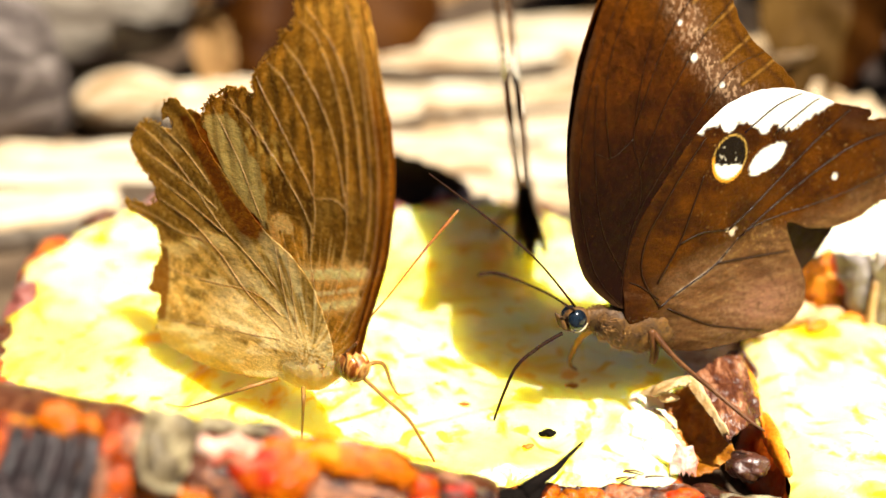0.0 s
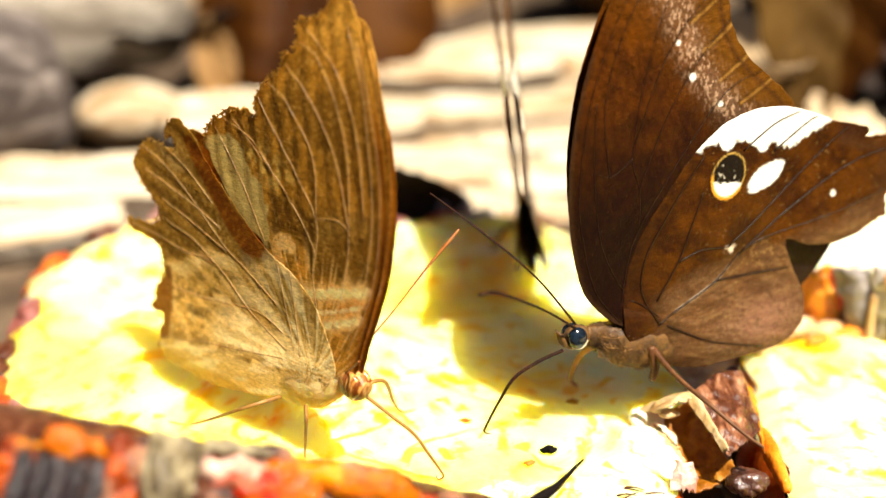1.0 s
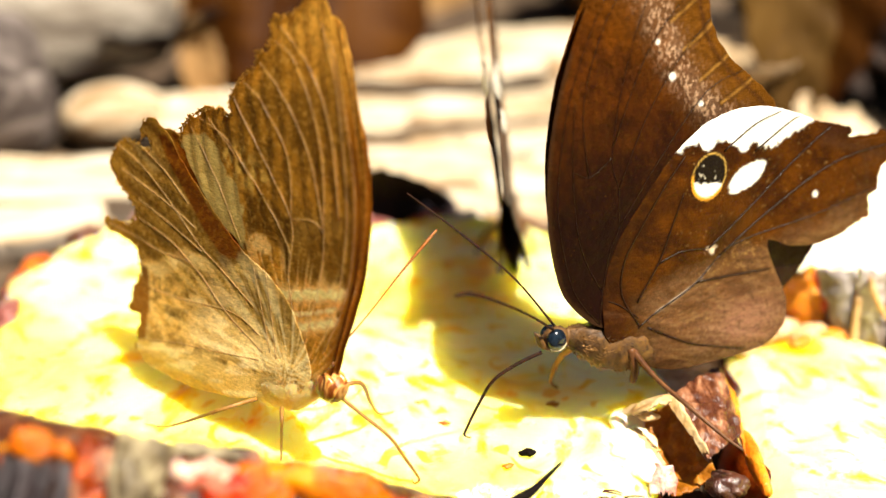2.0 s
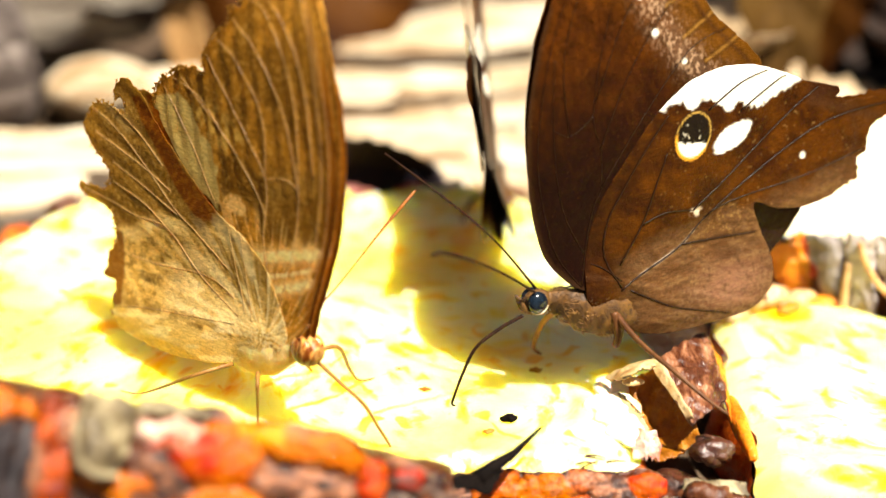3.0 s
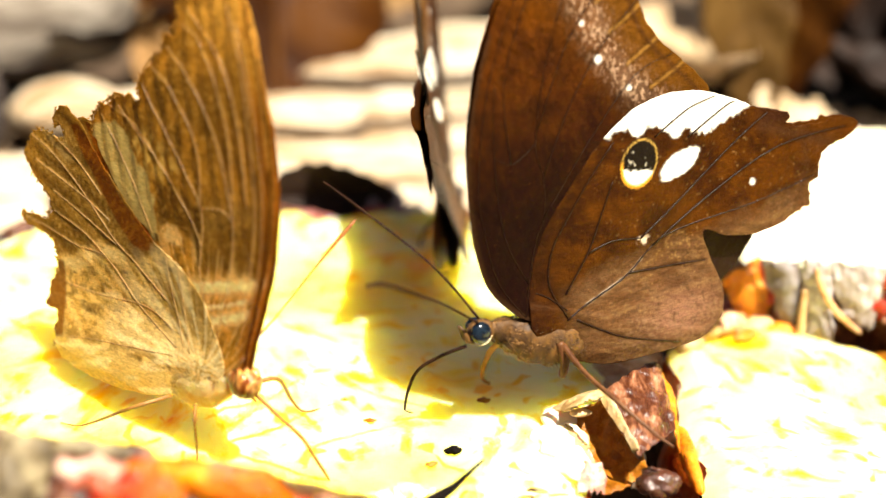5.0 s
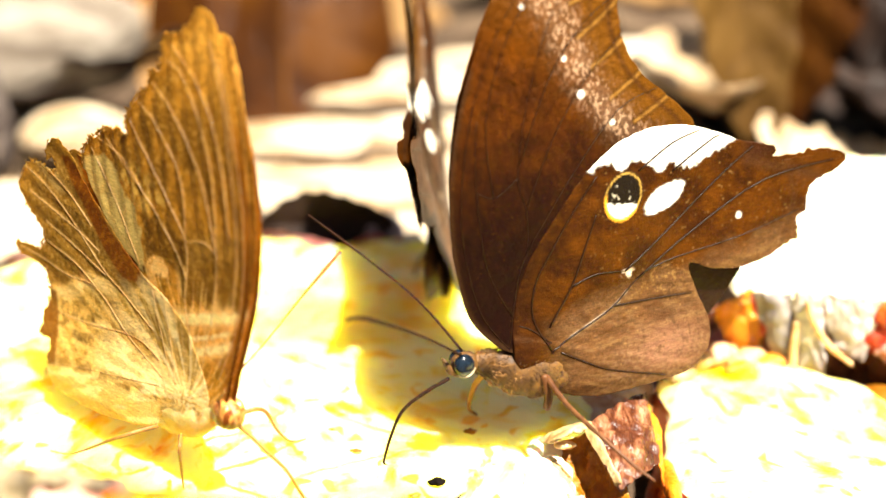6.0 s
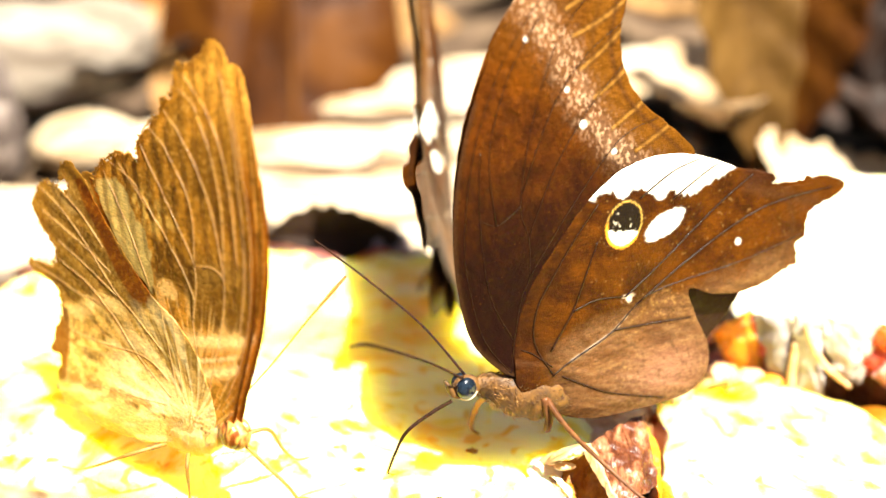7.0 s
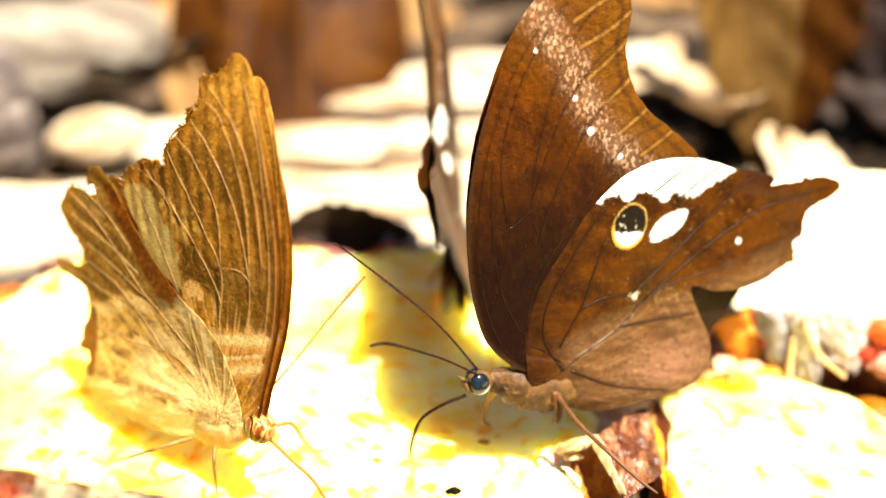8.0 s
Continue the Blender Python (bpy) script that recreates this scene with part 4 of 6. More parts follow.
    # brown cloud between the fold and the flap
    c = blend(c, (0.26, 0.14, 0.03), 0.6 * np.exp(-((seg_dist(u, v, [(6, -1.6), (14, -2.4), (22, -3.2), (28, -4.2)]) / 1.3) ** 2)) * sstep(vnoise(u * 0.5, v, 1.0, 76), 0.3, 0.6))
    # sheen that fans out from the wing root, painted as whitish streaks
    fan = vnoise(np.arctan2(v - 0.5, u + 4.0) * 15, np.hypot(u + 4, v - 0.5) * 0.16, 1.0, 73)
    c = blend(c, (0.95, 0.90, 0.80), 0.6 * sstep(fan, 0.40, 0.65) * (1 - sstep(np.hypot(u, v), 10, 22)) * sstep(v, -3.5, -1.5))
    c = blend(c, (0.24, 0.11, 0.02), 0.25 * sstep(1 - fan, 0.62, 0.8) * (1 - sstep(np.hypot(u, v), 14, 26)) * sstep(v, -1.5, 0.5))
    c = blend(c, (0.95, 0.90, 0.80), 0.6 * flap * sstep(vnoise(u * 0.25, v + 0.3 * u, 0.9, 74), 0.5, 0.75))
    c = blend(c, (0.200, 0.054, 0.006), 0.97 * strip)
    c = blend(c, (0.36, 0.140, 0.016), 0.6 * strip * sstep(grainy, 0.5, 0.8))
    # brown tail flap
    return blend(c, (0.24, 0.090, 0.010), 0.9 * in_poly(u, v, [(34.6, 6.4), (31.0, 6.6), (29.4, 0.4), (28.8, -5.2), (32.4, -6.6), (36, -1.6)], 0.4))


def fur(name, material, parent, boxes, count, length, seed):
    """Short hair-like scales standing on rounded bodies."""
    rnd = random.Random(seed)
    verts, faces = [], []
    for _ in range(count):
        c, ax = rnd.choice(boxes)
        d = Vector((rnd.gauss(0, 1), rnd.gauss(0, 1), rnd.gauss(0, 1))).normalized()
        p = Vector(c) + Vector((d.x * ax[0], d.y * ax[1], d.z * ax[2])) * 0.97
        lean = (d + Vector((0.9, 0, -0.35)) + Vector((rnd.gauss(0, 0.3), rnd.gauss(0, 0.3), rnd.gauss(0, 0.3)))).normalized()
        side = d.cross(lean).normalized() * 0.055 * MM
        up = lean.cross(side).normalized() * 0.055 * MM
        n = len(verts)
        verts += [p + side, p - side * 0.5 + up, p - side * 0.5 - up, p + lean * length * rnd.uniform(0.6, 1.2)]
        faces += [(n, n + 1, n + 3), (n + 1, n + 2, n + 3), (n + 2, n, n + 3)]
    me = bpy.data.meshes.new(name)
    me.from_pydata([tuple(v) for v in verts], [], faces)
    return tagged(finish(name, me, material, parent), kind="stuff")


def insect_body(root, fur_mat, head_mat, eye_mat, rim, seed, shift=(0, 0, 0), slim=0.66):
    """Thorax, abdomen and head with eyes and palps in the insect's space (mm): x runs to the tail, z up."""
    th = [((x * MM, 0, z * MM), (a * MM, slim * b * MM, b * MM)) for x, z, a, b in ((-6.4, -0.8, 2.4, 2.0), (-4.2, -2.0, 3.0, 2.9), (-1.6, -3.2, 3.4, 3.8), (1.2, -4.0, 3.2, 4.2), (3.6, -4.8, 2.6, 3.7), (5.8, -5.6, 2.6, 2.8))]
    bm = tube(bmesh.new(), [Vector(q) * MM for q in ((-8.4, 0, 0.2), (-6.4, 0, -0.8), (-4.2, 0, -2.0), (-1.6, 0, -3.2), (1.2, 0, -4.0), (3.6, 0, -4.8), (5.8, 0, -5.6), (8.4, 0, -6.4))], [r * MM for r in (1.0, 1.8, 2.7, 3.6, 4.0, 3.5, 2.6, 0.9)], 20, 5)
    for v in bm.verts:
        v.co.y *= slim
        v.co += (0.00045 if rim else 0.0002) * noise.noise_vector(v.co / 0.0016 + Vector((seed, 0, 0)))
    part("thorax", bm, fur_mat, root)
    bm = bmesh.new()
    spine = [(4, 0, -4.2), (9, 0, -5.6), (15, 0, -7.0), (20, 0, -8.2), (24.5, 0, -8.8)]
    tube(bm, [Vector(q) * MM for q in spine], [1.7 * MM, 1.5 * MM, 1.3 * MM, 1.0 * MM, 0.4 * MM], 14, 6)
    for v in bm.verts:
        v.co += Vector((0, 1, 1)) * 0.00012 * math.sin(v.co.x / 0.00042)
    part("abdomen", bm, fur_mat, root)
    fur("fur", fur_mat, root, th, 6500 if rim else 3200, (0.5 if rim else 0.4) * MM, seed)
    if rim:
        # longer golden tufts low on the sides
        fur("fur", M_HEAD_AMBER, root, [((x * MM, 0, z * MM), (a * MM, slim * b * MM, b * MM)) for x, z, a, b in ((-4.2, -2.4, 2.8, 2.6), (-1.6, -4.0, 3.0, 3.1), (1.6, -5.0, 2.8, 3.2))], 520, 1.25 * MM, seed + 1)
    hx, big = (-10.0, 1.06) if rim else (-8.8, 1.3)
    head = part("head", blob(bmesh.new(), (hx * MM, 0, -0.3 * MM), (2.1 * big * MM, 1.75 * MM, 1.8 * big * MM), None, 0.1, 0.001, seed), head_mat, root)
    for s in (-1, 1):
        part("eye", blob(bmesh.new(), ((hx - 0.4) * MM, s * 1.15 * MM, 0), (1.55 * big * MM, 1.05 * MM, 1.6 * big * MM)), eye_mat, head, "glossy domed eye")
        if rim:
            ring = [Vector((hx - 0.35 + 1.62 * big * math.cos(a), s * 1.42, 1.66 * big * math.sin(a))) * MM for a in np.linspace(3.9, 5.9, 11)]
            part("eye_rim", tube(bmesh.new(), ring, [0.06 * MM, 0.17 * MM, 0.06 * MM], 6, 2), M_RIM, head, "cream rim round the eye")
        palp = [Vector(q) * MM for q in ((hx - 1.0, s * 0.5, -1.6), (hx - 2.3, s * 0.5, -0.9), (hx - 2.8, s * 0.45, 0.4), (hx - 3.3, s * 0.4, 1.3))]
        part("palp", tube(bmesh.new(), palp, [0.35 * MM, 0.5 * MM, 0.45 * MM, 0.12 * MM], 8, 4), head_mat, head)
    fur("fur", head_mat, head, [((hx * MM, 0, -0.3 * MM), (2.1 * big * MM, 1.5 * MM, 1.8 * big * MM))], 300, 0.5 * MM, seed + 3)
    for ob in root.children:
        if ob.name.split(".")[0] in ("thorax", "head", "fur"):
            ob.location = Vector(shift) * MM
    return head


def inside_of(root, points):
    """World places in mm, in the space of the thing."""
    inv = root.matrix_world.inverted()
    return [inv @ (Vector(q) * MM) for q in points]


def limb(name, root, points, radii, material, sides=8, label=""):
    return part(name, tube(bmesh.new(), inside_of(root, points), [r * MM for r in radii], sides, 5), material, root, label)


def wing_pose(origin, back, up):
    """The pose of an insect from its wing base (mm), the way to its tail and the way up its wings."""
    x, z = Vector(back).normalized(), Vector(up).normalized()
    y = z.cross(x).normalized()
    z = x.cross(y)
    return Matrix.Translation(Vector(origin) * MM) @ Matrix((x, y, z)).transposed().to_4x4()


def dark_worn(u, v):
    return 1.0 if (u > 44 or v > 33 and u > 10) else 0.25


def dark_insect(m, label, spread):
    root = empty("butterfly", m, label, "butterfly", "butterflies feeding")
    for s in (-1, 1):
        def lift(u, v, s=s):
            return s * (0.45 + over_thorax(u, v) + spread * np.clip(v, 0, None) / 60 + 0.5 * np.sin(u / 11.0 + v / 17.0) * np.clip(v, 0, 20) / 20) + 0.22 * (vnoise(u * 1.7 + v, v - u, 1.1, 51) - 0.5) * sstep(v, 28, 40)

        def lift_hind(u, v, s=s):
            return lift(u, v) + s * (0.35 + 1.7 * sstep(-v, -6.0, 6.0) * sstep(u, 4, 13) - 0.6 * sstep(-v, 7.0, 10) + 0.25 * sstep(-v - 0.33 * u, -2.4, -1.6) + 0.35 * np.sin(u / 4.0 - v / 6.0))

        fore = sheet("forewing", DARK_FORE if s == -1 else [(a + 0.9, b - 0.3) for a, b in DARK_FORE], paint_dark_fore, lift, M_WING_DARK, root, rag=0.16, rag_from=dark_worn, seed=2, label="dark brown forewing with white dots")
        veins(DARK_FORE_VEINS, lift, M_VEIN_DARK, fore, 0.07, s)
        hind = sheet("hindwing", DARK_HIND if s == -1 else DARK_HIND_FAR, paint_dark_hind if s == -1 else paint_dark_hind_shaded, lift_hind, M_WING_DARK, root, rag=0.3, rag_from=dark_worn, seed=6, label="brown hindwing with white band and eye spot")
        veins(DARK_HIND_VEINS, lift_hind, M_VEIN_DARK, hind, 0.15, s)
    insect_body(root, M_FUR_BROWN, M_FUR_BROWN, M_EYE, True, 7)
    return root


def tan_insect(m, label):
    root = empty("butterfly", m, label, "butterfly", "butterflies feeding")
    for s in (1, -1):
        k = 1.0 if s == 1 else 0.94

        def lift(u, v, s=s):
            return s * (0.5 + over_thorax(u, v) + 1.2 * np.clip(v, 0, None) / 55) + 0.2 * np.sin(u / 5.0) * sstep(v, 5, 25) + 0.07 * np.sin(u * 2.1 - v * 0.5 + 3 * vnoise(u, v, 6.0, 2)) * sstep(v, 15, 30) - 2.2 * sstep(v, 38, 60)

        def lift_hind(u, v, s=s):
            return s * (0.5 + over_thorax(u, v) + 1.2 * np.clip(v, 0, None) / 55) + s * (0.14 + 1.9 * sstep(-v, -6.0, 6.0) * sstep(u, 0, 7) - 0.5 * sstep(-v, 7.2, 10)) + 0.2 * np.sin(u / 5.0) * sstep(v, 5, 25) + 0.06 * np.sin(v * 1.5 - u * 0.5 + 2 * vnoise(u, v, 5.0, 8)) * sstep(u, 12, 25) * sstep(v, 3, 9)

        def worn(u, v):
            return 0.9 if (28 < v < 53 and u > -1) else 0.12

        def worn_hind(u, v):
            return 1.0 if u > 26 else 0.25

        shift = 0 if s == 1 else -0.9
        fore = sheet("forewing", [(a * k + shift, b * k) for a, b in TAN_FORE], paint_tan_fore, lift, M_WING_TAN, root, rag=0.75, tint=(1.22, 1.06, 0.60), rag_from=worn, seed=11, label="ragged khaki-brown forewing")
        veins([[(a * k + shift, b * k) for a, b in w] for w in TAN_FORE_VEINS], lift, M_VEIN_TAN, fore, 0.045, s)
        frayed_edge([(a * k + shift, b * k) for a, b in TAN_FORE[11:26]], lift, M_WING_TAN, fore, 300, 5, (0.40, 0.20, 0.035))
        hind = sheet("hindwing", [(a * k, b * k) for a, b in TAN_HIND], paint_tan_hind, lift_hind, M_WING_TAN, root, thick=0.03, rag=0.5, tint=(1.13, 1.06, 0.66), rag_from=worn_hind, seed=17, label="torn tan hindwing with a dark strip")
        veins([[(a * k, b * k) for a, b in w] for w in TAN_HIND_VEINS], lift_hind, M_VEIN_TAN, hind, 0.045, s)
        frayed_edge([(a * k, b * k) for a, b in TAN_HIND[10:38]], lift_hind, M_WING_TAN, hind, 130, 6, (0.42, 0.22, 0.04))
    insect_body(root, M_FUR_TAN, M_HEAD_RUST, M_EYE_STRIPED, False, 21, (-2.4, 0, 1.2), 0.46)
    return root


dark = dark_insect(wing_pose((29.7, 172.2, 18.4), (0.919, 0.393, 0), (-0.067, 0.157, 0.985)), "dark brown butterfly with closed wings feeding on pineapple", 1.2)
limb("antenna", dark, [(20.3, 168.1, 20.4), (14, 169.5, 28), (6, 171.5, 34.5), (-2.1, 173.5, 40.3)], [0.2, 0.16, 0.18, 0.12], M_ANTENNA)
limb("antenna", dark, [(20.1, 166.9, 20.4), (15.5, 162, 26), (10.6, 157, 31), (7, 154.4, 33.6), (4.9, 152.7, 34.2)], [0.2, 0.17, 0.2, 0.28, 0.2], M_ANTENNA)
limb("leg", dark, [(33, 170.5, 14.5), (36, 165.5, 12.6), (40.5, 160, 10.8), (45.2, 156.5, 8.0), (48, 154.8, 6.6)], [0.6, 0.42, 0.36, 0.28, 0.18], M_LEG_BROWN)
limb("leg", dark, [(24, 172.5, 14), (22.3, 176.5, 9.5), (21.2, 179.2, 3.4), (22.5, 180, 1.4)], [0.6, 0.5, 0.35, 0.25], M_LEG_TAN)
limb("leg", dark, [(32.6, 170.2, 15), (33.4, 169.4, 12), (33.2, 169.6, 9.6), (33.6, 172, 9)], [0.7, 0.75, 0.6, 0.4], M_LEG_BROWN)
limb("leg", dark, [(34.5, 175, 13), (37, 183, 9), (40, 187, 2)], [0.6, 0.45, 0.3], M_LEG_BROWN)
tan = tan_insect(wing_pose((-22.2, 165.6, 14.9), (-0.762, 0.648, 0), (0.101, 0.118, 0.988)), "ragged tan butterfly with torn closed wings feeding on pineapple")
limb("antenna", tan, [(-15.2, 159.5, 18), (-9, 164, 23.4), (-3, 169, 29.4), (0.6, 171.6, 32.9), (2.4, 173, 34.6)], [0.17, 0.14, 0.18, 0.30, 0.2], M_ANTENNA_TAN)
limb("antenna", tan, [(-14.8, 158.5, 17.8), (-13.2, 156, 20.6), (-12.3, 153.5, 22.9)], [0.15, 0.13, 0.18], M_ANTENNA_TAN)
limb("leg", tan, [(-21.2, 160.5, 10.6), (-21, 158, 9.6), (-21.6, 160, 4.2), (-22, 161.2, 0.4)], [0.36, 0.28, 0.2, 0.14], M_LEG_TAN)
limb("leg", tan, [(-25.5, 164, 10), (-31, 161.4, 9.6), (-37.5, 165.6, 4.6), (-42, 169.5, 1.0), (-45.2, 171, 0.6)], [0.35, 0.28, 0.22, 0.16, 0.1], M_LEG_TAN)
limb("leg", tan, [(-14, 161.5, 13), (-9.5, 163.5, 13.2), (-8.2, 168, 6.4), (-6.8, 172.6, 1.2), (-2.4, 175.4, 0.8)], [0.4, 0.34, 0.26, 0.19, 0.12], M_LEG_TAN)
limb("leg", tan, [(-22, 168, 11), (-18, 172, 8), (-15, 176, 0.8)], [0.45, 0.36, 0.2], M_LEG_TAN)
far = dark_insect(wing_pose((17, 238, 8), (-0.05, -0.96, 0.276), (-0.128, 0.27, 0.95)), "brown butterfly with closed white-spotted wings seen from behind", 1.2)
limb("leg", far, [(18, 236, 5), (21, 233, 4), (22, 230, 0.4)], [0.6, 0.45, 0.3], M_LEG_BROWN)
limb("leg", far, [(15, 236, 5), (12, 234, 4), (10, 231, 0.4)], [0.6, 0.45, 0.3], M_LEG_BROWN)


def proboscis(root, base, points, radii, material):
    """A feeding tube as a part that turns about its root at the head."""
    b = root.matrix_world.inverted() @ (Vector(base) * MM)
    turn = root.matrix_world.to_3x3().inverted()
    ob = part("proboscis", tube(bmesh.new(), [turn @ (Vector(q) * MM) for q in points], [r * MM for r in radii], 8, 6), material, root)
    ob.matrix_basis = Matrix.Translation(b)
    return ob


DARK_SIP, TAN_SIP = (18.4, 166.8, 16.5), (-12.6, 158.6, 14.4)
dark_sip = proboscis(dark, DARK_SIP, [(0, 0, 0), (-3.6, -1.2, -1.8), (-7.0, -2.2, -4.6), (-8.8, -2.2, -9.2), (-10, -1.2, -14.2), (-10.2, -0.8, -15.6), (-9.6, -0.7, -16.1), (-9.0, -0.7, -16.0)], [0.28, 0.28, 0.27, 0.25, 0.22, 0.17, 0.13, 0.07], M_ANTENNA)
tan_sip = proboscis(tan, TAN_SIP, [(0, 0, 0), (4, -1.5, -3.4), (7.4, -2.6, -6.4), (9.4, -3, -10), (11, -3, -13.2), (11.2, -3, -14.2), (10.4, -3, -14.6), (10.2, -3, -13.8)], [0.32, 0.30, 0.28, 0.26, 0.22, 0.17, 0.13, 0.09], M_LEG_TAN)


# ---- fruit ----
def slice_radius(theta, r, bulges, seed):
    k = r + 1.6 * math.sin(9 * theta + seed) + 1.1 * math.sin(17 * theta + 2.1 * seed) + 0.6 * math.sin(31 * theta + seed)
    for at, size, width in bulges:
        d = (theta - at + math.pi) % (2 * math.pi) - math.pi
        k += size * math.exp(-((d / width) ** 2))
    return k


def pineapple_slice(center, r, thick, bulges, seed, label, tilt=(0, 0), wall=M_RIND_ORANGE, wall_label="orange rind wall", top=M_FLESH):
    """A cut round of pineapple: flesh with radial fibres, a soft rim and an uneven wall."""
    root = empty("pineapple_slice", pose(center[0] * MM, center[1] * MM, center[2] * MM, tilt[0], tilt[1], 0), label, "pineapple slice", "pineapple slices")
    rings, segs = 90, 420
    verts, fib = [], []
    for i in range(rings + 1):
        f = (i / rings) ** 0.8
        for j in range(segs):
            th = 2 * math.pi * j / segs
            rad = slice_radius(th, r, bulges, seed) * f
            x, y = rad * math.cos(th), rad * math.sin(th)
            w = float(noise.fractal(Vector((x / 13, y / 13, seed)), 1.0, 2.0, 4))
            fibre = float(noise.noise(Vector((th * 26, rad / 9, seed * 3))))
            cell = float(noise.noise(Vector((th * 9, rad / 6, seed + 5))))
            z = 0.9 * w + (0.45 * fibre + 0.7 * max(0, cell)) * min(1, f * 1.6) - 2.6 * max(0, f - 0.93) / 0.07 * f + 0.4
            verts.append((x * MM, y * MM, z * MM))
            fib.append((th * 7, rad * 0.10, seed * 7.0))
    faces = []
    for i in range(rings):
        for j in range(segs):
            a, b = i * segs + j, i * segs + (j + 1) % segs
            faces.append((a, b, b + segs, a + segs))
    me = bpy.data.meshes.new("flesh")
    me.from_pydata(verts, [], faces)
    at = me.attributes.new("fibre", "FLOAT_VECTOR", "POINT")
    at.data.foreach_set("vector", np.array(fib, np.float32).ravel())
    finish("flesh", me, top, root, "wet yellow flesh with pale fibres")
    # wall
    bm = bmesh.new()
    rows = []
    for k in range(9):
        f = k / 8
        ring = []
        for j in range(segs // 2):
            th = 4 * math.pi * j / segs
            rad = slice_radius(th, r, bulges, seed) + 1.8 * math.sin(math.pi * f) + 1.2 * noise.fractal(Vector((math.cos(th) * 9, math.sin(th) * 9, f * 2 + seed)), 1.0, 2.0, 3)
            ring.append(bm.verts.new(Vector((rad * math.cos(th), rad * math.sin(th), -2.0 - f * (thick - 2))) * MM))
        rows.append(ring)
    for a, b in zip(rows, rows[1:]):
        for j in range(len(a)):
            bm.faces.new((a[j], a[(j + 1) % len(a)], b[(j + 1) % len(a)], b[j]))
    bm.faces.new(rows[-1])
    part("rind", bm, wall, root, wall_label)
    return root


SLICE_A = [(-0.74, 17, 0.34), (-0.28, 7, 0.2), (-0.60, -9, 0.08), (-1.9, -6, 0.40), (1.40, -18, 0.42), (2.55, 4, 0.3)]
slice_a = pineapple_slice((-22, 208, 0), 60, 16, SLICE_A, 1.0, "sunlit round slice of yellow pineapple with its rind")
slice_b = pineapple_slice((105, 153, -2), 53, 16, [(2.34, 15, 0.27), (1.82, -17, 0.18)], 2.3, "thick pineapple slice beside dried rind")
slice_c = pineapple_slice((106, 238, 9), 38, 24, [(-2.5, 5, 0.3), (-1.8, -4, 0.25)], 3.7, "pale pineapple slice with dark rind behind the butterflies", wall=M_DRIED, wall_label="dark dried rind wall", top=M_FLESH_PALE)


# rind of the round slice, piece by piece along its near edge
def lump(name, root, center, axes, material, turn=(0, 0, 0), rough=0.5, grain=0.006, seed=0.0, label=""):
    inv = root.matrix_world.inverted()
    rot = Euler([radians(a) for a in turn]).to_matrix()
    bm = blob(bmesh.new(), (0, 0, 0), [a * MM * k for a, k in zip(axes, (1.25, 1.0, 0.92))], rot, rough, grain, seed, 4)
    for v in bm.verts:
        # folds and pits of the drying skin
        q = v.co / 0.0024
        v.co *= 1 + 0.09 * noise.ridged_multi_fractal(q * 0.5 + Vector((seed, 0, 0)), 0.9, 2.1, 3, 0.9, 2.0) - 0.09
        v.co += inv @ (Vector(center) * MM)
    return part(name, bm, material, root, label)


def patch(name, root, corners, swell, material, fray=0.0, wrinkle=0.3, seed=0, thick=0.3, n=26, label=""):
    """A thin dried sheet between four corners (mm), swollen out of its plane, wrinkled and frayed at its far edge."""
    inv = root.matrix_world.inverted()
    a, b, c, d = (Vector(q) for q in corners)
    out = Vector(swell)
    bm = bmesh.new()
    grid = []
    for i in range(n + 1):
        s = i / n
        tear = 1 + fray * (noise.noise(Vector((s * 9, seed, 0))) * 0.5 + noise.noise(Vector((s * 31, seed, 4))) * 0.4 + (0.22 if i % 2 else -0.1))
        row = []
        for j in range(n + 1):
            t = j / n * tear
            p = a.lerp(b, s).lerp(d.lerp(c, s), t)
            p += out * math.sin(math.pi * min(1, max(0, s))) * math.sin(math.pi * min(1, 0.15 + 0.75 * t))
            p += wrinkle * Vector((noise.noise(p / 2.2 + Vector((seed, 0, 0))), noise.noise(p / 2.0 + Vector((0, seed, 0))), 1.2 * noise.noise(p / 1.7 + Vector((0, 0, seed)))))
            row.append(bm.verts.new(inv @ (p * MM)))
        grid.append(row)
    for g, h in zip(grid, grid[1:]):
        for j in range(n):
            bm.faces.new((g[j], g[j + 1], h[j + 1], h[j]))
    ob = part(name, bm, material, root, label)
    so = ob.modifiers.new("thickness", "SOLIDIFY")
    so.thickness = thick * MM
    return ob


# a wedge of pineapple standing before the slice, its streaky rind towards the eye
chunk = empty("pineapple_wedge", pose(-0.03, 0.130, -0.016), "pineapple wedge with wet orange and red rind", "pineapple wedge")
RIDGE, ALONG, SLOPE = Vector((-35.8, 126.0, 29.9)), Vector((0.941, 0.117, -0.317)).normalized(), Vector((0.167, 0.653, 0.739)).normalized()
OUTWARD = ALONG.cross(SLOPE)


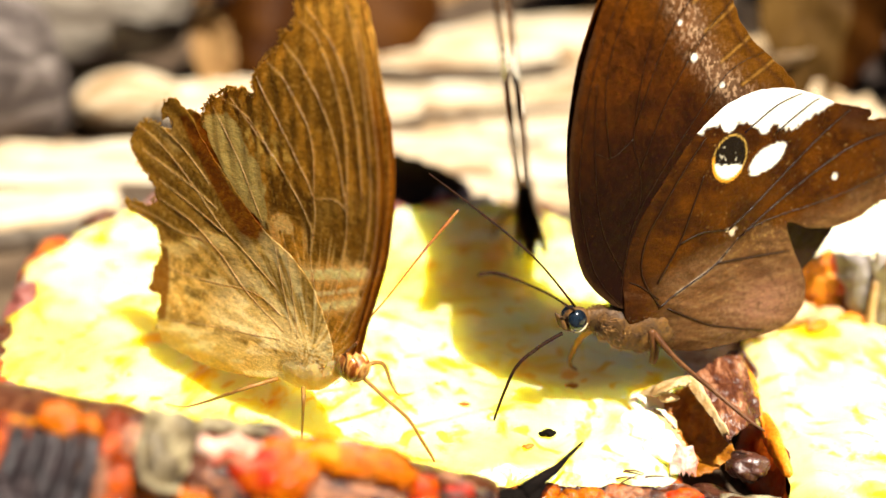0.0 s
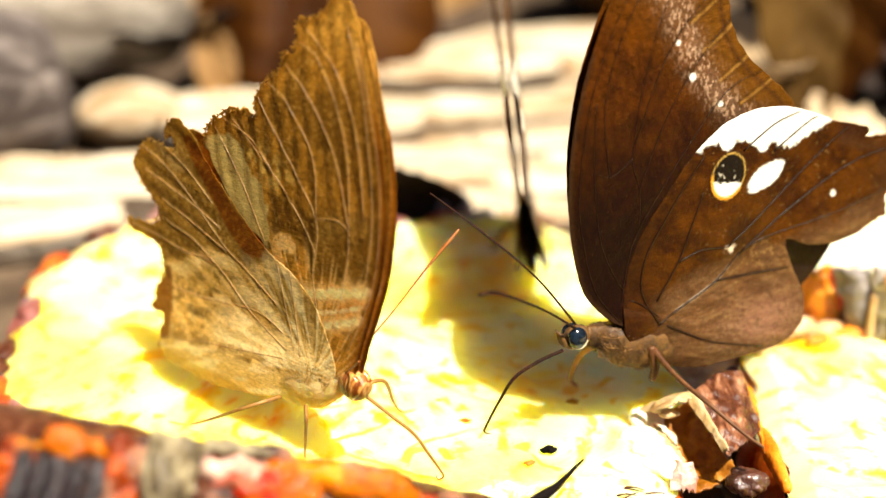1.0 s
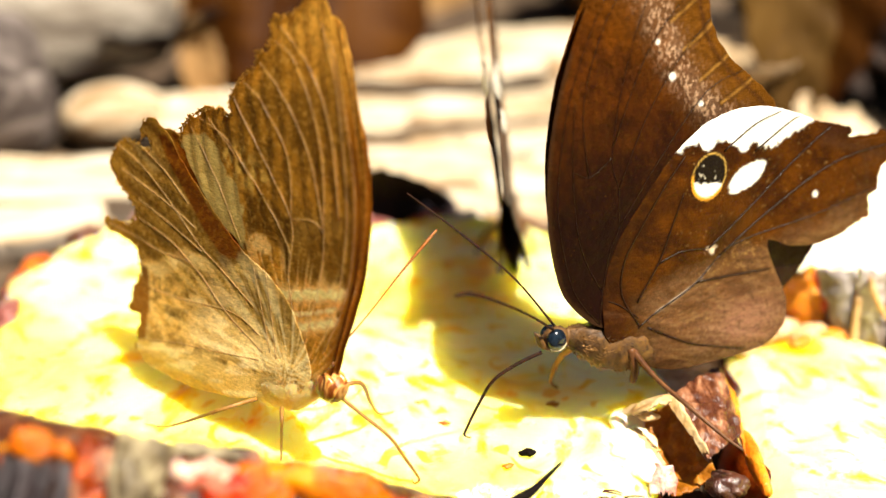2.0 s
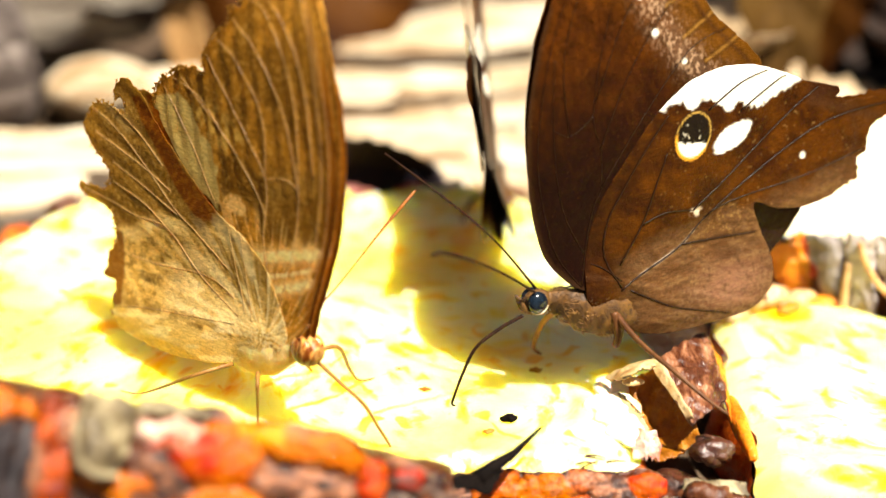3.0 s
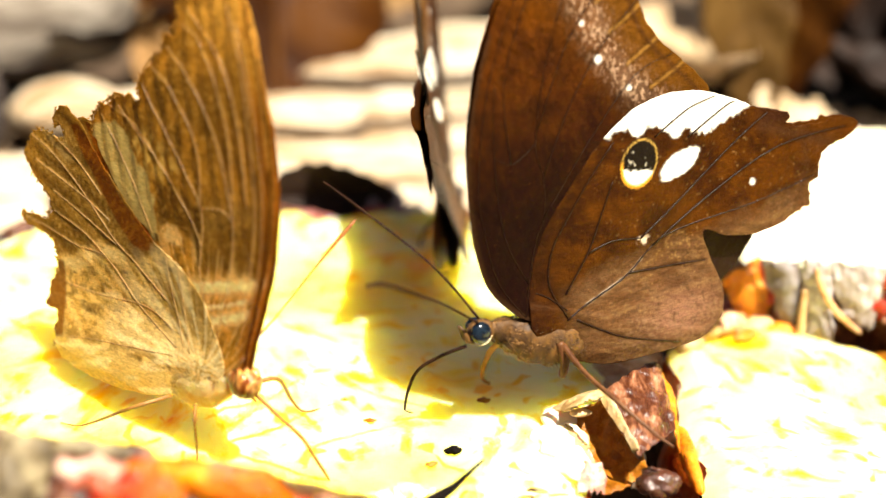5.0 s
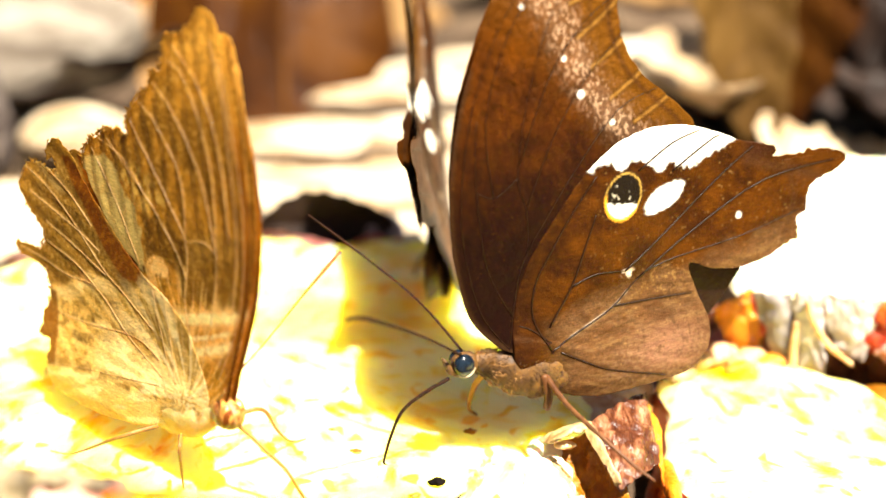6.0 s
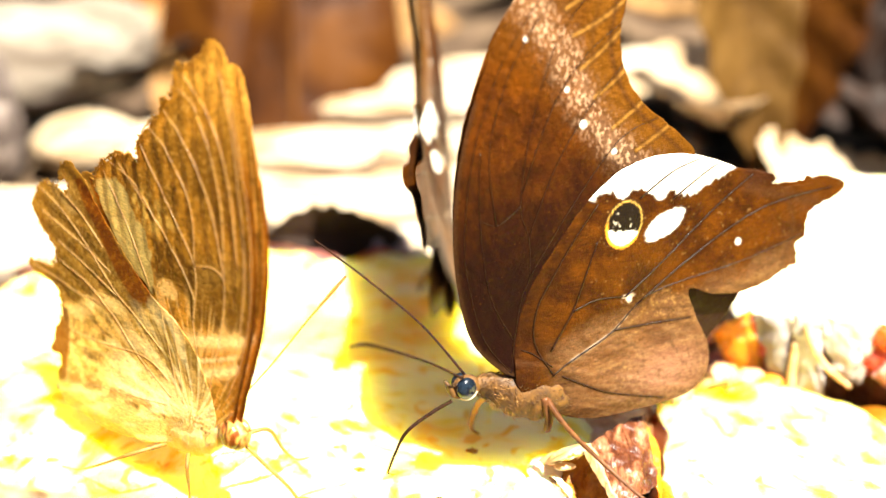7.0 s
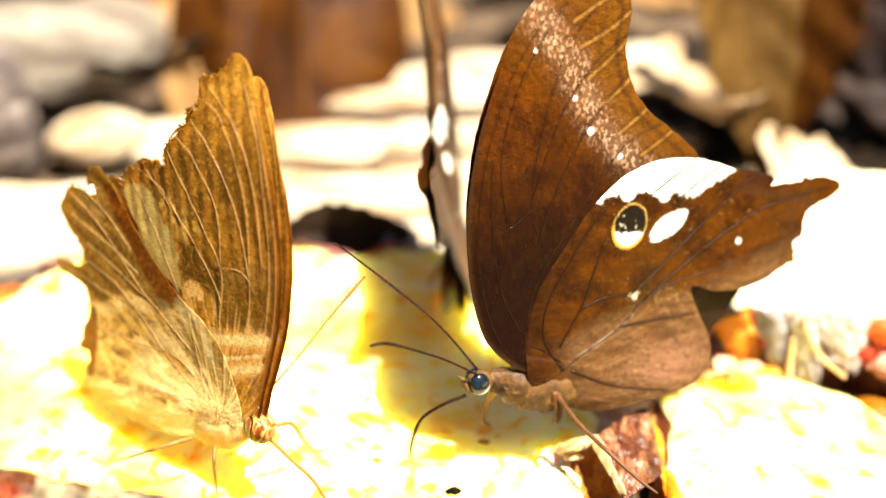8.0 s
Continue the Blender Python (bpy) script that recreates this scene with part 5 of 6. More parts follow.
def wedge_body():
    bm = bmesh.new()
    rows = []
    for i in range(44):
        q = RIDGE + ALONG * (-32 + 78 * i / 43) + Vector((0, 5.0, -10.0))
        row = []
        for k in range(15):
            f = k / 14
            a = math.pi * (f * 1.1 - 0.05)
            r = 8.0 + 1.3 * noise.noise(Vector((q[0] / 5, f * 4, 2)))
            z = max(-17.0, q.z - 3 + r * 0.8 * math.sin(a)) if 0 < k < 14 else -17.0
            row.append(bm.verts.new(Vector((q.x + 30, q.y - r * math.cos(a) * 1.15 - 130, z + 16)) * MM))
        rows.append(row)
    for g, h in zip(rows, rows[1:]):
        for k in range(14):
            bm.faces.new((g[k], g[k + 1], h[k + 1], h[k]))
    bm.faces.new(rows[0])
    bm.faces.new(rows[-1])
    part("core", bm, M_DRIED, chunk, "dark brown back of the wedge")


wedge_body()
ORANGE, DEEP, RED, BLUSH, MAUVE, AMBER, YELLOW = (0.40, 0.066, 0.0008), (0.125, 0.014, 0.0006), (0.34, 0.016, 0.002), (0.30, 0.13, 0.075), (0.045, 0.024, 0.021), (0.42, 0.110, 0.0008), (0.55, 0.24, 0.003)
# swellings of the rind: centre along and up the slope, half sizes, turn, main and streak colour, height
SWELLS = [(-14.8, -6.6, 2.4, 4.5, 0, DEEP, ORANGE, 1.0), (-13.0, -4.3, 2.4, 0.9, 8, AMBER, YELLOW, 0.6), (-9.6, -3.0, 2.7, 2.0, 0, AMBER, ORANGE, 2.2), (-5.6, -2.6, 1.6, 1.4, 0, AMBER, ORANGE, 1.4), (-2.9, -5.0, 1.7, 5.2, -8, DEEP, ORANGE, 1.6)]
SWELLS += [(-1.4, -9.4, 1.8, 4.0, 0, DEEP, ORANGE, 1.2), (-0.7, -3.4, 1.1, 2.4, 0, BLUSH, MAUVE, 1.4), (-3.9, -8.8, 1.6, 3.0, 20, BLUSH, MAUVE, 0.8), (11.2, -6.0, 3.4, 2.2, 0, MAUVE, BLUSH, 0.9), (17.4, -3.8, 4.6, 3.8, 12, ORANGE, AMBER, 2.6)]
SWELLS += [(14.4, -4.6, 3.0, 2.5, 10, RED, ORANGE, 2.4), (10.4, -2.3, 4.0, 1.35, 4, (0.66, 0.46, 0.38), (0.5, 0.2, 0.14), 2.2), (11.8, -3.9, 3.2, 0.6, 2, RED, BLUSH, 2.2), (16.6, -0.1, 2.6, 1.0, -10, MAUVE, BLUSH, 0.8), (26.4, -1.3, 8.6, 2.3, -2, AMBER, ORANGE, 2.8)]
SWELLS += [(21.4, -0.7, 3.0, 1.2, 0, YELLOW, AMBER, 2.6), (26.6, 0.5, 3.4, 0.7, 0, BLUSH, ORANGE, 2.0), (27.4, -5.2, 7.0, 2.2, 0, BLUSH, MAUVE, 1.0), (19.0, -9.2, 4.4, 2.2, 0, AMBER, ORANGE, 1.0), (35.9, -3.4, 1.6, 2.8, 0, ORANGE, RED, 1.8), (39.2, -1.3, 2.6, 0.8, -8, BLUSH, MAUVE, 1.4), (40.4, -3.2, 2.4, 1.6, 0, MAUVE, RED, 1.4), (5.4, -9.4, 5.0, 1.4, 0, AMBER, DEEP, 0.8)]


def rind_sheet(root, origin, along, slope, outline, swells, seed, label):
    """A wet rind surface from its outline in a plane (mm), raised and coloured swelling by swelling."""
    def weights(u, v):
        du = 1.5 * (vnoise(u, v, 2.4, seed) - 0.5) + 0.7 * (vnoise(u, v, 0.8, seed + 1) - 0.5)
        dv = 1.5 * (vnoise(u, v, 2.2, seed + 2) - 0.5) + 0.7 * (vnoise(u, v, 0.8, seed + 3) - 0.5)
        for cu, cv, ru, rv, turn, main, streak, high in swells:
            c, k = math.cos(radians(turn)), math.sin(radians(turn))
            a, b = u + du - cu, v + dv - cv
            yield np.hypot((a * c + b * k) / ru, (b * c - a * k) / rv), main, streak, high

    def paint(u, v):
        n = vnoise(u, v, 1.6, seed + 4)
        c = blend(tuple(np.full(np.shape(u), x) for x in (0.016, 0.004, 0.002)), (0.09, 0.022, 0.006), sstep(n, 0.4, 0.8))
        c = blend(c, (0.14, 0.09, 0.07), 0.7 * sstep(vnoise(u * 0.6, v * 1.6, 0.9, seed + 5), 0.62, 0.8))
        line = vnoise(u * 0.3 + v * 0.25, v * 1.4 - u * 0.25, 0.55, seed + 6)
        for r, main, streak, _ in weights(u, v):
            k = 1 - sstep(r, 0.82, 1.1)
            c = blend(blend(c, main, k), streak, k * (0.75 * sstep(line, 0.48, 0.72) + 0.35 * sstep(vnoise(u, v, 1.1, seed + 7), 0.55, 0.8)))
        c = blend(c, (0.55, 0.40, 0.30), 0.05 * sstep(vnoise(u, v, 0.5, seed + 8), 0.72, 0.86))
        return blend(c, (0.05, 0.012, 0.003), 0.55 * sstep(vnoise(u * 0.7, v * 1.5, 0.7, seed + 9), 0.72, 0.86))

    def lift(u, v):
        h = 0.5 * (vnoise(u, v, 2.0, seed + 10) - 0.5) + 0.35 * (vnoise(u, v, 0.7, seed + 11) - 0.5)
        top = np.zeros(np.shape(u))
        for r, _, _, high in weights(u, v):
            top = np.maximum(top, high * np.sqrt(np.clip(1 - 0.8 * r * r, 0, 1)) * (1 - sstep(r, 0.85, 1.15)))
        return -(h + 0.8 * top) + 0.01 * np.clip(-v, 0, None) ** 1.5

    ob = sheet("rind", outline, paint, lift, M_RIND_WET, root, step=0.32, rag=0.3, seed=seed, thick=0.8, label=label)
    ob.matrix_basis = root.matrix_world.inverted() @ Matrix.Translation(origin * MM) @ Matrix((along, -along.cross(slope), slope)).transposed().to_4x4()
    return ob


rind_sheet(chunk, RIDGE, ALONG, SLOPE, [(-29.3, -6.0), (-20.9, -5.1), (-16.2, -3.5), (-12.3, -3.6), (-11.7, -1.9), (-10.0, -1.0), (-7.6, -1.5), (-4.6, -1.0), (0, 0), (7, 0.2), (16.3, 1.2), (18.3, 0.3), (25.4, 1.2), (31.4, 1.0), (34.3, 0), (34.9, -1.5), (38.5, -0.4), (43.3, -1.4), (45.8, -2.2), (48.8, -12), (-24.8, -24)],
           SWELLS, 71, "wet orange and red rind streaked with pale pink")


def on_rind(u, v, out=0.0):
    return RIDGE + ALONG * u + SLOPE * v + OUTWARD * out


for q in range(5):
    # feathery strips of one dark bract, side by side
    u = -14.6 + 2.15 * q
    patch("bract", chunk, [on_rind(u - 0.6, -14, 1.0), on_rind(u + 2.2, -14, 1.0), on_rind(u + 2.0, -5.0 - 0.5 * (q % 2), 1.0), on_rind(u + 0.2, -4.6, 1.0)], OUTWARD * (0.8 + 0.5 * (q % 2)), M_BRACT_DARK, 0.3, 0.35, 3 + q, n=22, label="dark feathery dried bract")
patch("bract", chunk, [on_rind(-0.4, 0.6, 0.6), on_rind(7.2, 0.5, 0.4), on_rind(5.6, -8.6, 2.6), on_rind(0.8, -8.2, 2.8)], OUTWARD * 1.9 + Vector((0.5, 0, 0)), M_BRACT_GREY, 0.12, 0.75, 5, n=40, label="grey-beige papery bract curled over the rind")
hem = [on_rind(0.2, -0.6, 1.4), on_rind(0.0, -3.4, 3.0), on_rind(0.4, -6.0, 3.6), on_rind(1.4, -8.0, 3.4), on_rind(3.6, -8.8, 3.2), on_rind(5.8, -8.4, 2.6)]
part("hem", tube(bmesh.new(), inside_of(chunk, hem), [r * MM for r in (0.2, 0.35, 0.45, 0.6, 0.6, 0.3)], 10, 6), M_BRACT_GREY, chunk, "rolled edge of the bract")
patch("bract", chunk, [on_rind(6.6, -0.9, 1.0), on_rind(17.4, 0.2, 0.6), on_rind(17.0, 1.6, 0.2), on_rind(6.6, 0.9, 0.4)], OUTWARD * 0.7, M_BRACT_GREY, 0.3, 0.35, 6, label="grey-beige papery bract curled over the rind")
RIM_SWELLS = [(2, -3, 4, 2.4, 0, MAUVE, BLUSH, 1.2), (10, -2.6, 4.4, 2.2, -8, ORANGE, AMBER, 1.8), (17, -2.8, 4, 2.4, 6, AMBER, ORANGE, 1.6), (23, -1.6, 3.6, 1.2, -5, BLUSH, ORANGE, 1.2), (27.5, -3.4, 3.4, 2.2, 10, MAUVE, BLUSH, 1.4), (32, -2.4, 2.4, 2.2, 0, ORANGE, RED, 1.6), (21, -5.6, 5, 1.8, 0, ORANGE, DEEP, 1.0)]
rind_sheet(slice_a, Vector((4.0, 151.0, -0.6)), Vector((1, 0, 0)), Vector((0, 0.66, 0.75)).normalized(), [(-3, -2), (2, -0.6), (7, -0.2), (12, 0.3), (17, -0.3), (22, 0.2), (27, -0.2), (31, 0.3), (34, -0.6), (36, -2.4), (35, -10), (-3, -10)], RIM_SWELLS, 131, "wet orange rind along the cut")
for q in range(16):
    a = -2.7 + 0.14 * q if q < 3 else 0.2 + 0.29 * (q - 3)
    rr = slice_radius(a, 60, SLICE_A, 1.0) - 0.5
    lump("rind_eye", slice_a, (-22 + rr * math.cos(a), 208 + rr * math.sin(a), -3.2), (5.5, 4, 3.4), (M_RIND_ORANGE, M_RIND_PINK, M_DRIED)[q % 3], (0, 0, math.degrees(a) + 90), seed=20 + q)

spike = empty("dried_spike", pose(0.010, 0.141, 0.006), "black dried bract lying over the pineapple rim", "bract")
patch("blade", spike, [(6.0, 138.2, 5.6), (12.6, 138.8, 5.2), (14.2, 142.4, 6.2), (7.0, 140.8, 5.8)], (0, -0.6, 1.6), M_BLACK, 0.35, 0.5, 21, thick=0.5)
part("tip", tube(bmesh.new(), inside_of(spike, [(11.0, 140.4, 6.4), (14.0, 143.0, 7.0), (16.2, 145.8, 6.6), (17.8, 148.6, 6.2), (20.6, 152.4, 6.4)]), [0.0013, 0.0009, 0.0006, 0.0004, 0.00015], 8, 5), M_BLACK, spike)
tagged(part("crumb", blob(bmesh.new(), (0.0165, 0.1625, 0.0008), (0.0011, 0.0008, 0.0006), None, 0.6, 0.0006, 2), M_BLACK), "tiny black crumb on the pineapple", "crumb")

for x, y, r in ((3.4, 170.5, 0.5), (13.0, 159.0, 0.55), (-1.0, 176.5, 0.4), (21.5, 176.0, 0.6)):
    tagged(part("crumb", blob(bmesh.new(), (x * MM, y * MM, 0.0009), (1.5 * r * MM, r * MM, 0.5 * r * MM), None, 0.6, 0.0006, x), M_CAVITY), "tiny brown crumb on the pineapple", "crumb")

# the dried rind between the two slices
dried = empty("dried_rind", pose(0.042, 0.163, 0.0), "torn dried pineapple rind curled between two slices", "rind")
patch("rind_flap", dried, [(39.2, 170.0, 5.6), (49.8, 180.6, 5.2), (50.4, 166.0, 1.8), (43.4, 157.8, 2.4)], (0.2, -0.4, 1.5), M_FLAP, 0.05, 0.5, 1, n=70, label="wrinkled glossy brown rind flap")
patch("rind_flap", dried, [(49.4, 180.2, 4.9), (52.0, 176.0, 1.5), (51.6, 162.0, -3.0), (50.2, 166.2, 1.4)], (0.5, 0, 0.4), M_RIND_AMBER, 0.05, 0.4, 12, n=36, label="wet amber side of the rind flap")
patch("hollow", dried, [(33.6, 173.0, 1.6), (40.4, 171.2, 4.6), (46.0, 160.0, -1.2), (38.2, 156.4, -2.6)], (0, 0.5, -3.4), M_CAVITY, 0.05, 0.6, 19, n=44, label="amber-brown wet hollow of the rind")
patch("membrane", dried, [(38.6, 170.0, 6.0), (40.4, 171.0, 6.2), (43.8, 158.6, 3.6), (42.8, 159.0, 3.0)], (0.2, -0.2, 0.9), M_MEMBRANE, 0.12, 0.3, 4, n=44, label="pale torn membrane")
# cream swellings of torn flesh along the hollow
for q, (x, y, z, a, b, c) in enumerate(((32.6, 165.6, 0.4, 3.4, 4.4, 1.7), (34.4, 160.2, 0.2, 2.8, 4.0, 1.7), (33.0, 170.4, 0.6, 2.4, 3.0, 1.5))):
    lump("torn_flesh", dried, (x, y, z), (a, b, c), M_FLESH_PALE, (0, 0, 20), 0.3, 0.003, 30 + q, label="cream swelling of torn flesh")
patch("membrane", dried, [(32.0, 173.6, 1.0), (39.6, 171.6, 5.6), (39.0, 167.2, 7.2), (34.2, 166.6, 5.0)], (-0.2, -0.6, 1.3), M_MEMBRANE, 0.22, 0.45, 2, n=44, label="pale torn membrane curled into a hood")
patch("membrane", dried, [(31.4, 172.6, 0.2), (35.4, 155.6, 0.2), (38.0, 157.0, 1.2), (34.2, 167.0, 2.0)], (-0.4, -0.4, 0.5), M_MEMBRANE, 0.34, 0.35, 5, n=50, label="pale torn membrane")
patch("rind_flap", dried, [(34.6, 158.6, 1.4), (38.4, 157.6, 1.8), (38.8, 155.0, -1.6), (34.4, 154.6, -1.0)], (0, -0.6, 0.9), M_RIND_PALE, 0.2, 0.6, 7, n=30, label="reddish torn rind")
lump("seed", dried, (36.2, 168.2, 3.6), (1.3, 0.8, 0.7), M_MEMBRANE, seed=6)
lump("nodule", dried, (46.4, 155.6, -0.6), (2.5, 2.6, 2.4), M_SEED, rough=0.3, grain=0.002, seed=3, label="dark glossy plum-brown nodule")
lump("stalk", dried, (45.5, 186, -6), (5, 10, 6), M_RIND_TORN, seed=17)
lump("stalk", dried, (43, 200, -7), (9, 11, 6), M_RIND_TORN, seed=18)
lump("stalk", dried, (45, 149.2, -6), (5.5, 2.6, 4.4), M_DRIED, seed=7)
lump("stalk", dried, (40.6, 152.6, -7), (4.5, 4.5, 4), M_SEED, seed=8)
patch("bract", dried, [(41.6, 151.4, -2.4), (50.4, 150.4, -2.2), (50.6, 148.6, -3.4), (41.2, 149.6, -3.4)], (0, 0, 0.5), M_BRACT_GREY, 0.3, 0.4, 9)
lump("rind_eye", slice_b, (52.2, 163.0, -1.2), (1.0, 9.0, 2.0), M_RIND_AMBER, (0, 0, 2), 0.2, 0.004, seed=3)
for q in range(12):
    a = -0.75 + 0.17 * q
    lump("rind_eye", slice_b, (105 + 52.6 * math.cos(a), 153 + 52.6 * math.sin(a), -4.6), (5.0, 2.6, 3.0), (M_RIND_ORANGE, M_RIND_PINK)[q % 2], (0, 0, math.degrees(a) + 90), seed=60 + q)
rt = random.Random(8)
for q in range(5):
    x, y = rt.uniform(27, 34), rt.uniform(150.0, 152.4)
    an = rt.uniform(-0.5, 0.5)
    bit = part("twig", tube(bmesh.new(), [Vector((-1.5 * math.cos(an), -1.5 * math.sin(an), 0)) * MM, Vector((0, 0, rt.uniform(0.1, 0.5))) * MM, Vector((1.5 * math.cos(an), 1.5 * math.sin(an), 0.2)) * MM], [0.16 * MM, 0.14 * MM, 0.08 * MM], 6, 3), M_DRIED)
    bit.matrix_world = Matrix.Translation(Vector((x, y, 0.9)) * MM)
    tagged(bit, "short dry brown fibre on the rind", "twig", "dry fibres")

# under the pale slice: a flame-shaped orange scrap, grey and white bracts hanging, red rind
patch("rind_flap", slice_c, [(65.5, 208.5, 5.2), (72.5, 209.5, 9.0), (79.0, 208.0, -1.0), (72.0, 207.0, -6.5)], (-0.6, -1.6, 0.8), M_RIND_AMBER, 0.08, 0.6, 81, n=30, label="bright orange scrap of rind")
patch("rind_flap", slice_c, [(72.0, 208.4, 8.6), (75.0, 208.4, 7.0), (80.0, 206.4, -4.0), (76.5, 206.0, -7.0)], (0.2, -1.2, 0.2), M_RIND_RED, 0.1, 0.5, 82, n=26, label="deep red scrap of rind")
patch("bract", slice_c, [(71.6, 206.6, 10.4), (79.0, 205.0, 10.8), (79.6, 203.6, -4.6), (76.6, 204.0, -2.0)], (0.6, -2.0, 0), M_BRACT_PALE, 0.25, 0.7, 83, n=30, label="grey papery bract hanging from the rim")
patch("bract", slice_c, [(78.4, 204.6, 11.0), (84.0, 203.6, 11.0), (85.4, 202.0, -4.0), (80.6, 202.4, -6.0)], (0.2, -2.2, 0), M_BRACT_WHITE, 0.3, 0.8, 84, n=30, label="whitish fibrous bract hanging from the rim")
patch("bract", slice_c, [(83.0, 203.6, 11.0), (94.0, 202.8, 11.0), (92.0, 201.6, -1.0), (87.0, 202.0, 0.0)], (0.4, -1.4, 0), M_BRACT_WHITE, 0.2, 0.6, 85, n=30, label="pale pink bract hanging from the rim")
part("bract_rib", tube(bmesh.new(), inside_of(slice_c, [(80.6, 202.2, 10.6), (82.4, 201.2, 6.0), (85.4, 200.6, 2.0), (89.6, 200.6, -1.6)]), [0.0004, 0.0006, 0.0006, 0.0004], 8, 5), M_RIND_TORN, slice_c, "brown rib along the bract")
part("bract_rib", tube(bmesh.new(), inside_of(slice_c, [(79.4, 203.0, 6.0), (79.2, 201.8, 0.0), (79.6, 201.4, -7.0)]), [0.0006, 0.0008, 0.0009], 8, 5), M_MEMBRANE, slice_c)
for q, (x, y, z, a, b, c, mt) in enumerate(((93, 203.5, 3.5, 4.6, 2.4, 4.4, M_RIND_RED), (97.5, 203, 7.5, 4.0, 2.4, 3.0, M_RIND_ORANGE), (99, 201.5, 1.0, 5.0, 2.4, 3.6, M_RIND_PALE), (107, 200, 4, 5, 2.5, 5, M_RIND_ORANGE), (115, 201, 2, 5, 2.5, 5, M_RIND_PINK), (67.5, 210.5, -4, 3.2, 2.4, 4.0, M_RIND_PINK), (65.0, 214, 1.5, 2.4, 3.0, 4.0, M_DRIED))):
    lump("rind_eye", slice_c, (x, y, z), (a, b, c), mt, seed=80 + q)
for q in range(7):
    a = 0.1 + 0.42 * q
    lump("rind_eye", slice_c, (106 + 37.6 * math.cos(a), 238 + 37.6 * math.sin(a), -3), (5.0, 2.4, 6.0), (M_DRIED, M_RIND_ORANGE, M_RIND_PINK)[q % 3], (0, 0, math.degrees(a) + 90), seed=90 + q)
# torn skin along the far edge of the thick slice, and the wet brown rind below it
for q, (x, y, z, a, b, c, mt) in enumerate(((58.5, 197.5, -1.6, 2.6, 2.2, 2.2, M_MEMBRANE), (62.5, 201.5, -1.0, 2.0, 2.4, 2.6, M_MEMBRANE), (66.5, 204.0, -1.4, 3.4, 2.6, 2.0, M_RIND_TORN), (71.5, 203.2, -1.8, 3.0, 2.2, 1.8, M_RIND_TORN), (75.5, 202.0, -2.4, 2.6, 2.0, 1.6, M_RIND_AMBER), (69.0, 199.0, -1.0, 2.2, 1.4, 1.0, M_RIND_AMBER))):
    lump("rind_eye", slice_b, (x, y, z), (a, b, c), mt, (0, 0, 30), 0.35, 0.004, 120 + q)
for q in range(6):
    lump("rind_eye", slice_b, (79 + 5.2 * q, 200.5 - 1.6 * q, -7.5 + 0.5 * (q % 2)), (4.6, 5.0, 3.2), M_CAVITY, (0, 0, -12), 0.3, 0.006, 130 + q)


# ---- ground ----
def ground():
    rad = [0.0] + [0.012 * 1.09**k for k in range(100)]
    segs = 160
    verts, faces = [], []
    for i, q in enumerate(rad):
        for j in range(segs):
            a = 2 * math.pi * j / segs
            x, y = q * math.cos(a), 0.35 + q * math.sin(a)
            amp = min(1.0, q / 0.05) * (0.006 if q < 1 else 0.02)
            z = -0.018 + amp * noise.fractal(Vector((x * 18, y * 18, 0.3)), 1.0, 2.0, 4)
            verts.append((x, y, min(z, -0.0165) if q < 0.3 and y < 0.27 else z))
    for i in range(len(rad) - 1):
        for j in range(segs):
            a, b = i * segs + j, i * segs + (j + 1) % segs
            faces.append((a, b, b + segs, a + segs))
    me = bpy.data.meshes.new("ground")
    me.from_pydata(verts, [], faces)
    return tagged(finish("ground", me, M_SOIL), "dark leaf-mould soil under the litter", "ground", kind="structure")


ground()


def leaf_mesh(length, width, fold, curl, seed, wavy=0.12):
    """A dead leaf: pointed blade, folded along its midrib, curled and wavy; its stalk end at the origin, along x (metres)."""
    rnd = random.Random(seed)
    n, m = 36, 12
    off = rnd.uniform(0, 50)
    bm = bmesh.new()
    grid = []
    for i in range(n + 1):
        t = i / n
        half = width / 2 * (math.sin(math.pi * t**0.85) ** 0.8 if 0 < t < 1 else 0.0) * (1 + 0.06 * math.sin(t * 40 + off)) + 0.0006
        ang = curl * (t - 0.4)
        row = []
        for j in range(-m, m + 1):
            s = j / m
            y = s * half
            z = abs(s) * half * fold + wavy * half * math.sin(t * 9 + s * 2 + off) * abs(s) + 0.05 * half * math.sin(abs(s) * 7 - t * 42) * abs(s)
            x = t * length
            cx = length / curl * math.sin(ang) if abs(curl) > 0.01 else x
            cz = length / curl * (1 - math.cos(ang)) if abs(curl) > 0.01 else 0
            nx, nz = -math.sin(ang), math.cos(ang)
            row.append(bm.verts.new((cx + nx * z, y, cz + nz * z)))
        grid.append(row)
    for a, b in zip(grid, grid[1:]):
        for k in range(2 * m):
            bm.faces.new((a[k], a[k + 1], b[k + 1], b[k]))
    mid = [g[m].co + Vector((0, 0, -0.0002)) for g in grid]
    return bm, mid


def dead_leaf(m, material, length, width, fold, curl, seed, label, name="dead_leaf", wavy=0.12, group="leaf litter"):
    bm, mid = leaf_mesh(length, width, fold, curl, seed, wavy)
    root = empty(name, m, label, "leaf", group)
    blade = part("blade", bm, material, root)
    so = blade.modifiers.new("thickness", "SOLIDIFY")
    so.thickness = 0.0004
    part("midrib", tube(bmesh.new(), mid[::4] + [mid[-1]], [width * 0.022, width * 0.016, width * 0.006], 6, 3), material, root)
    return root


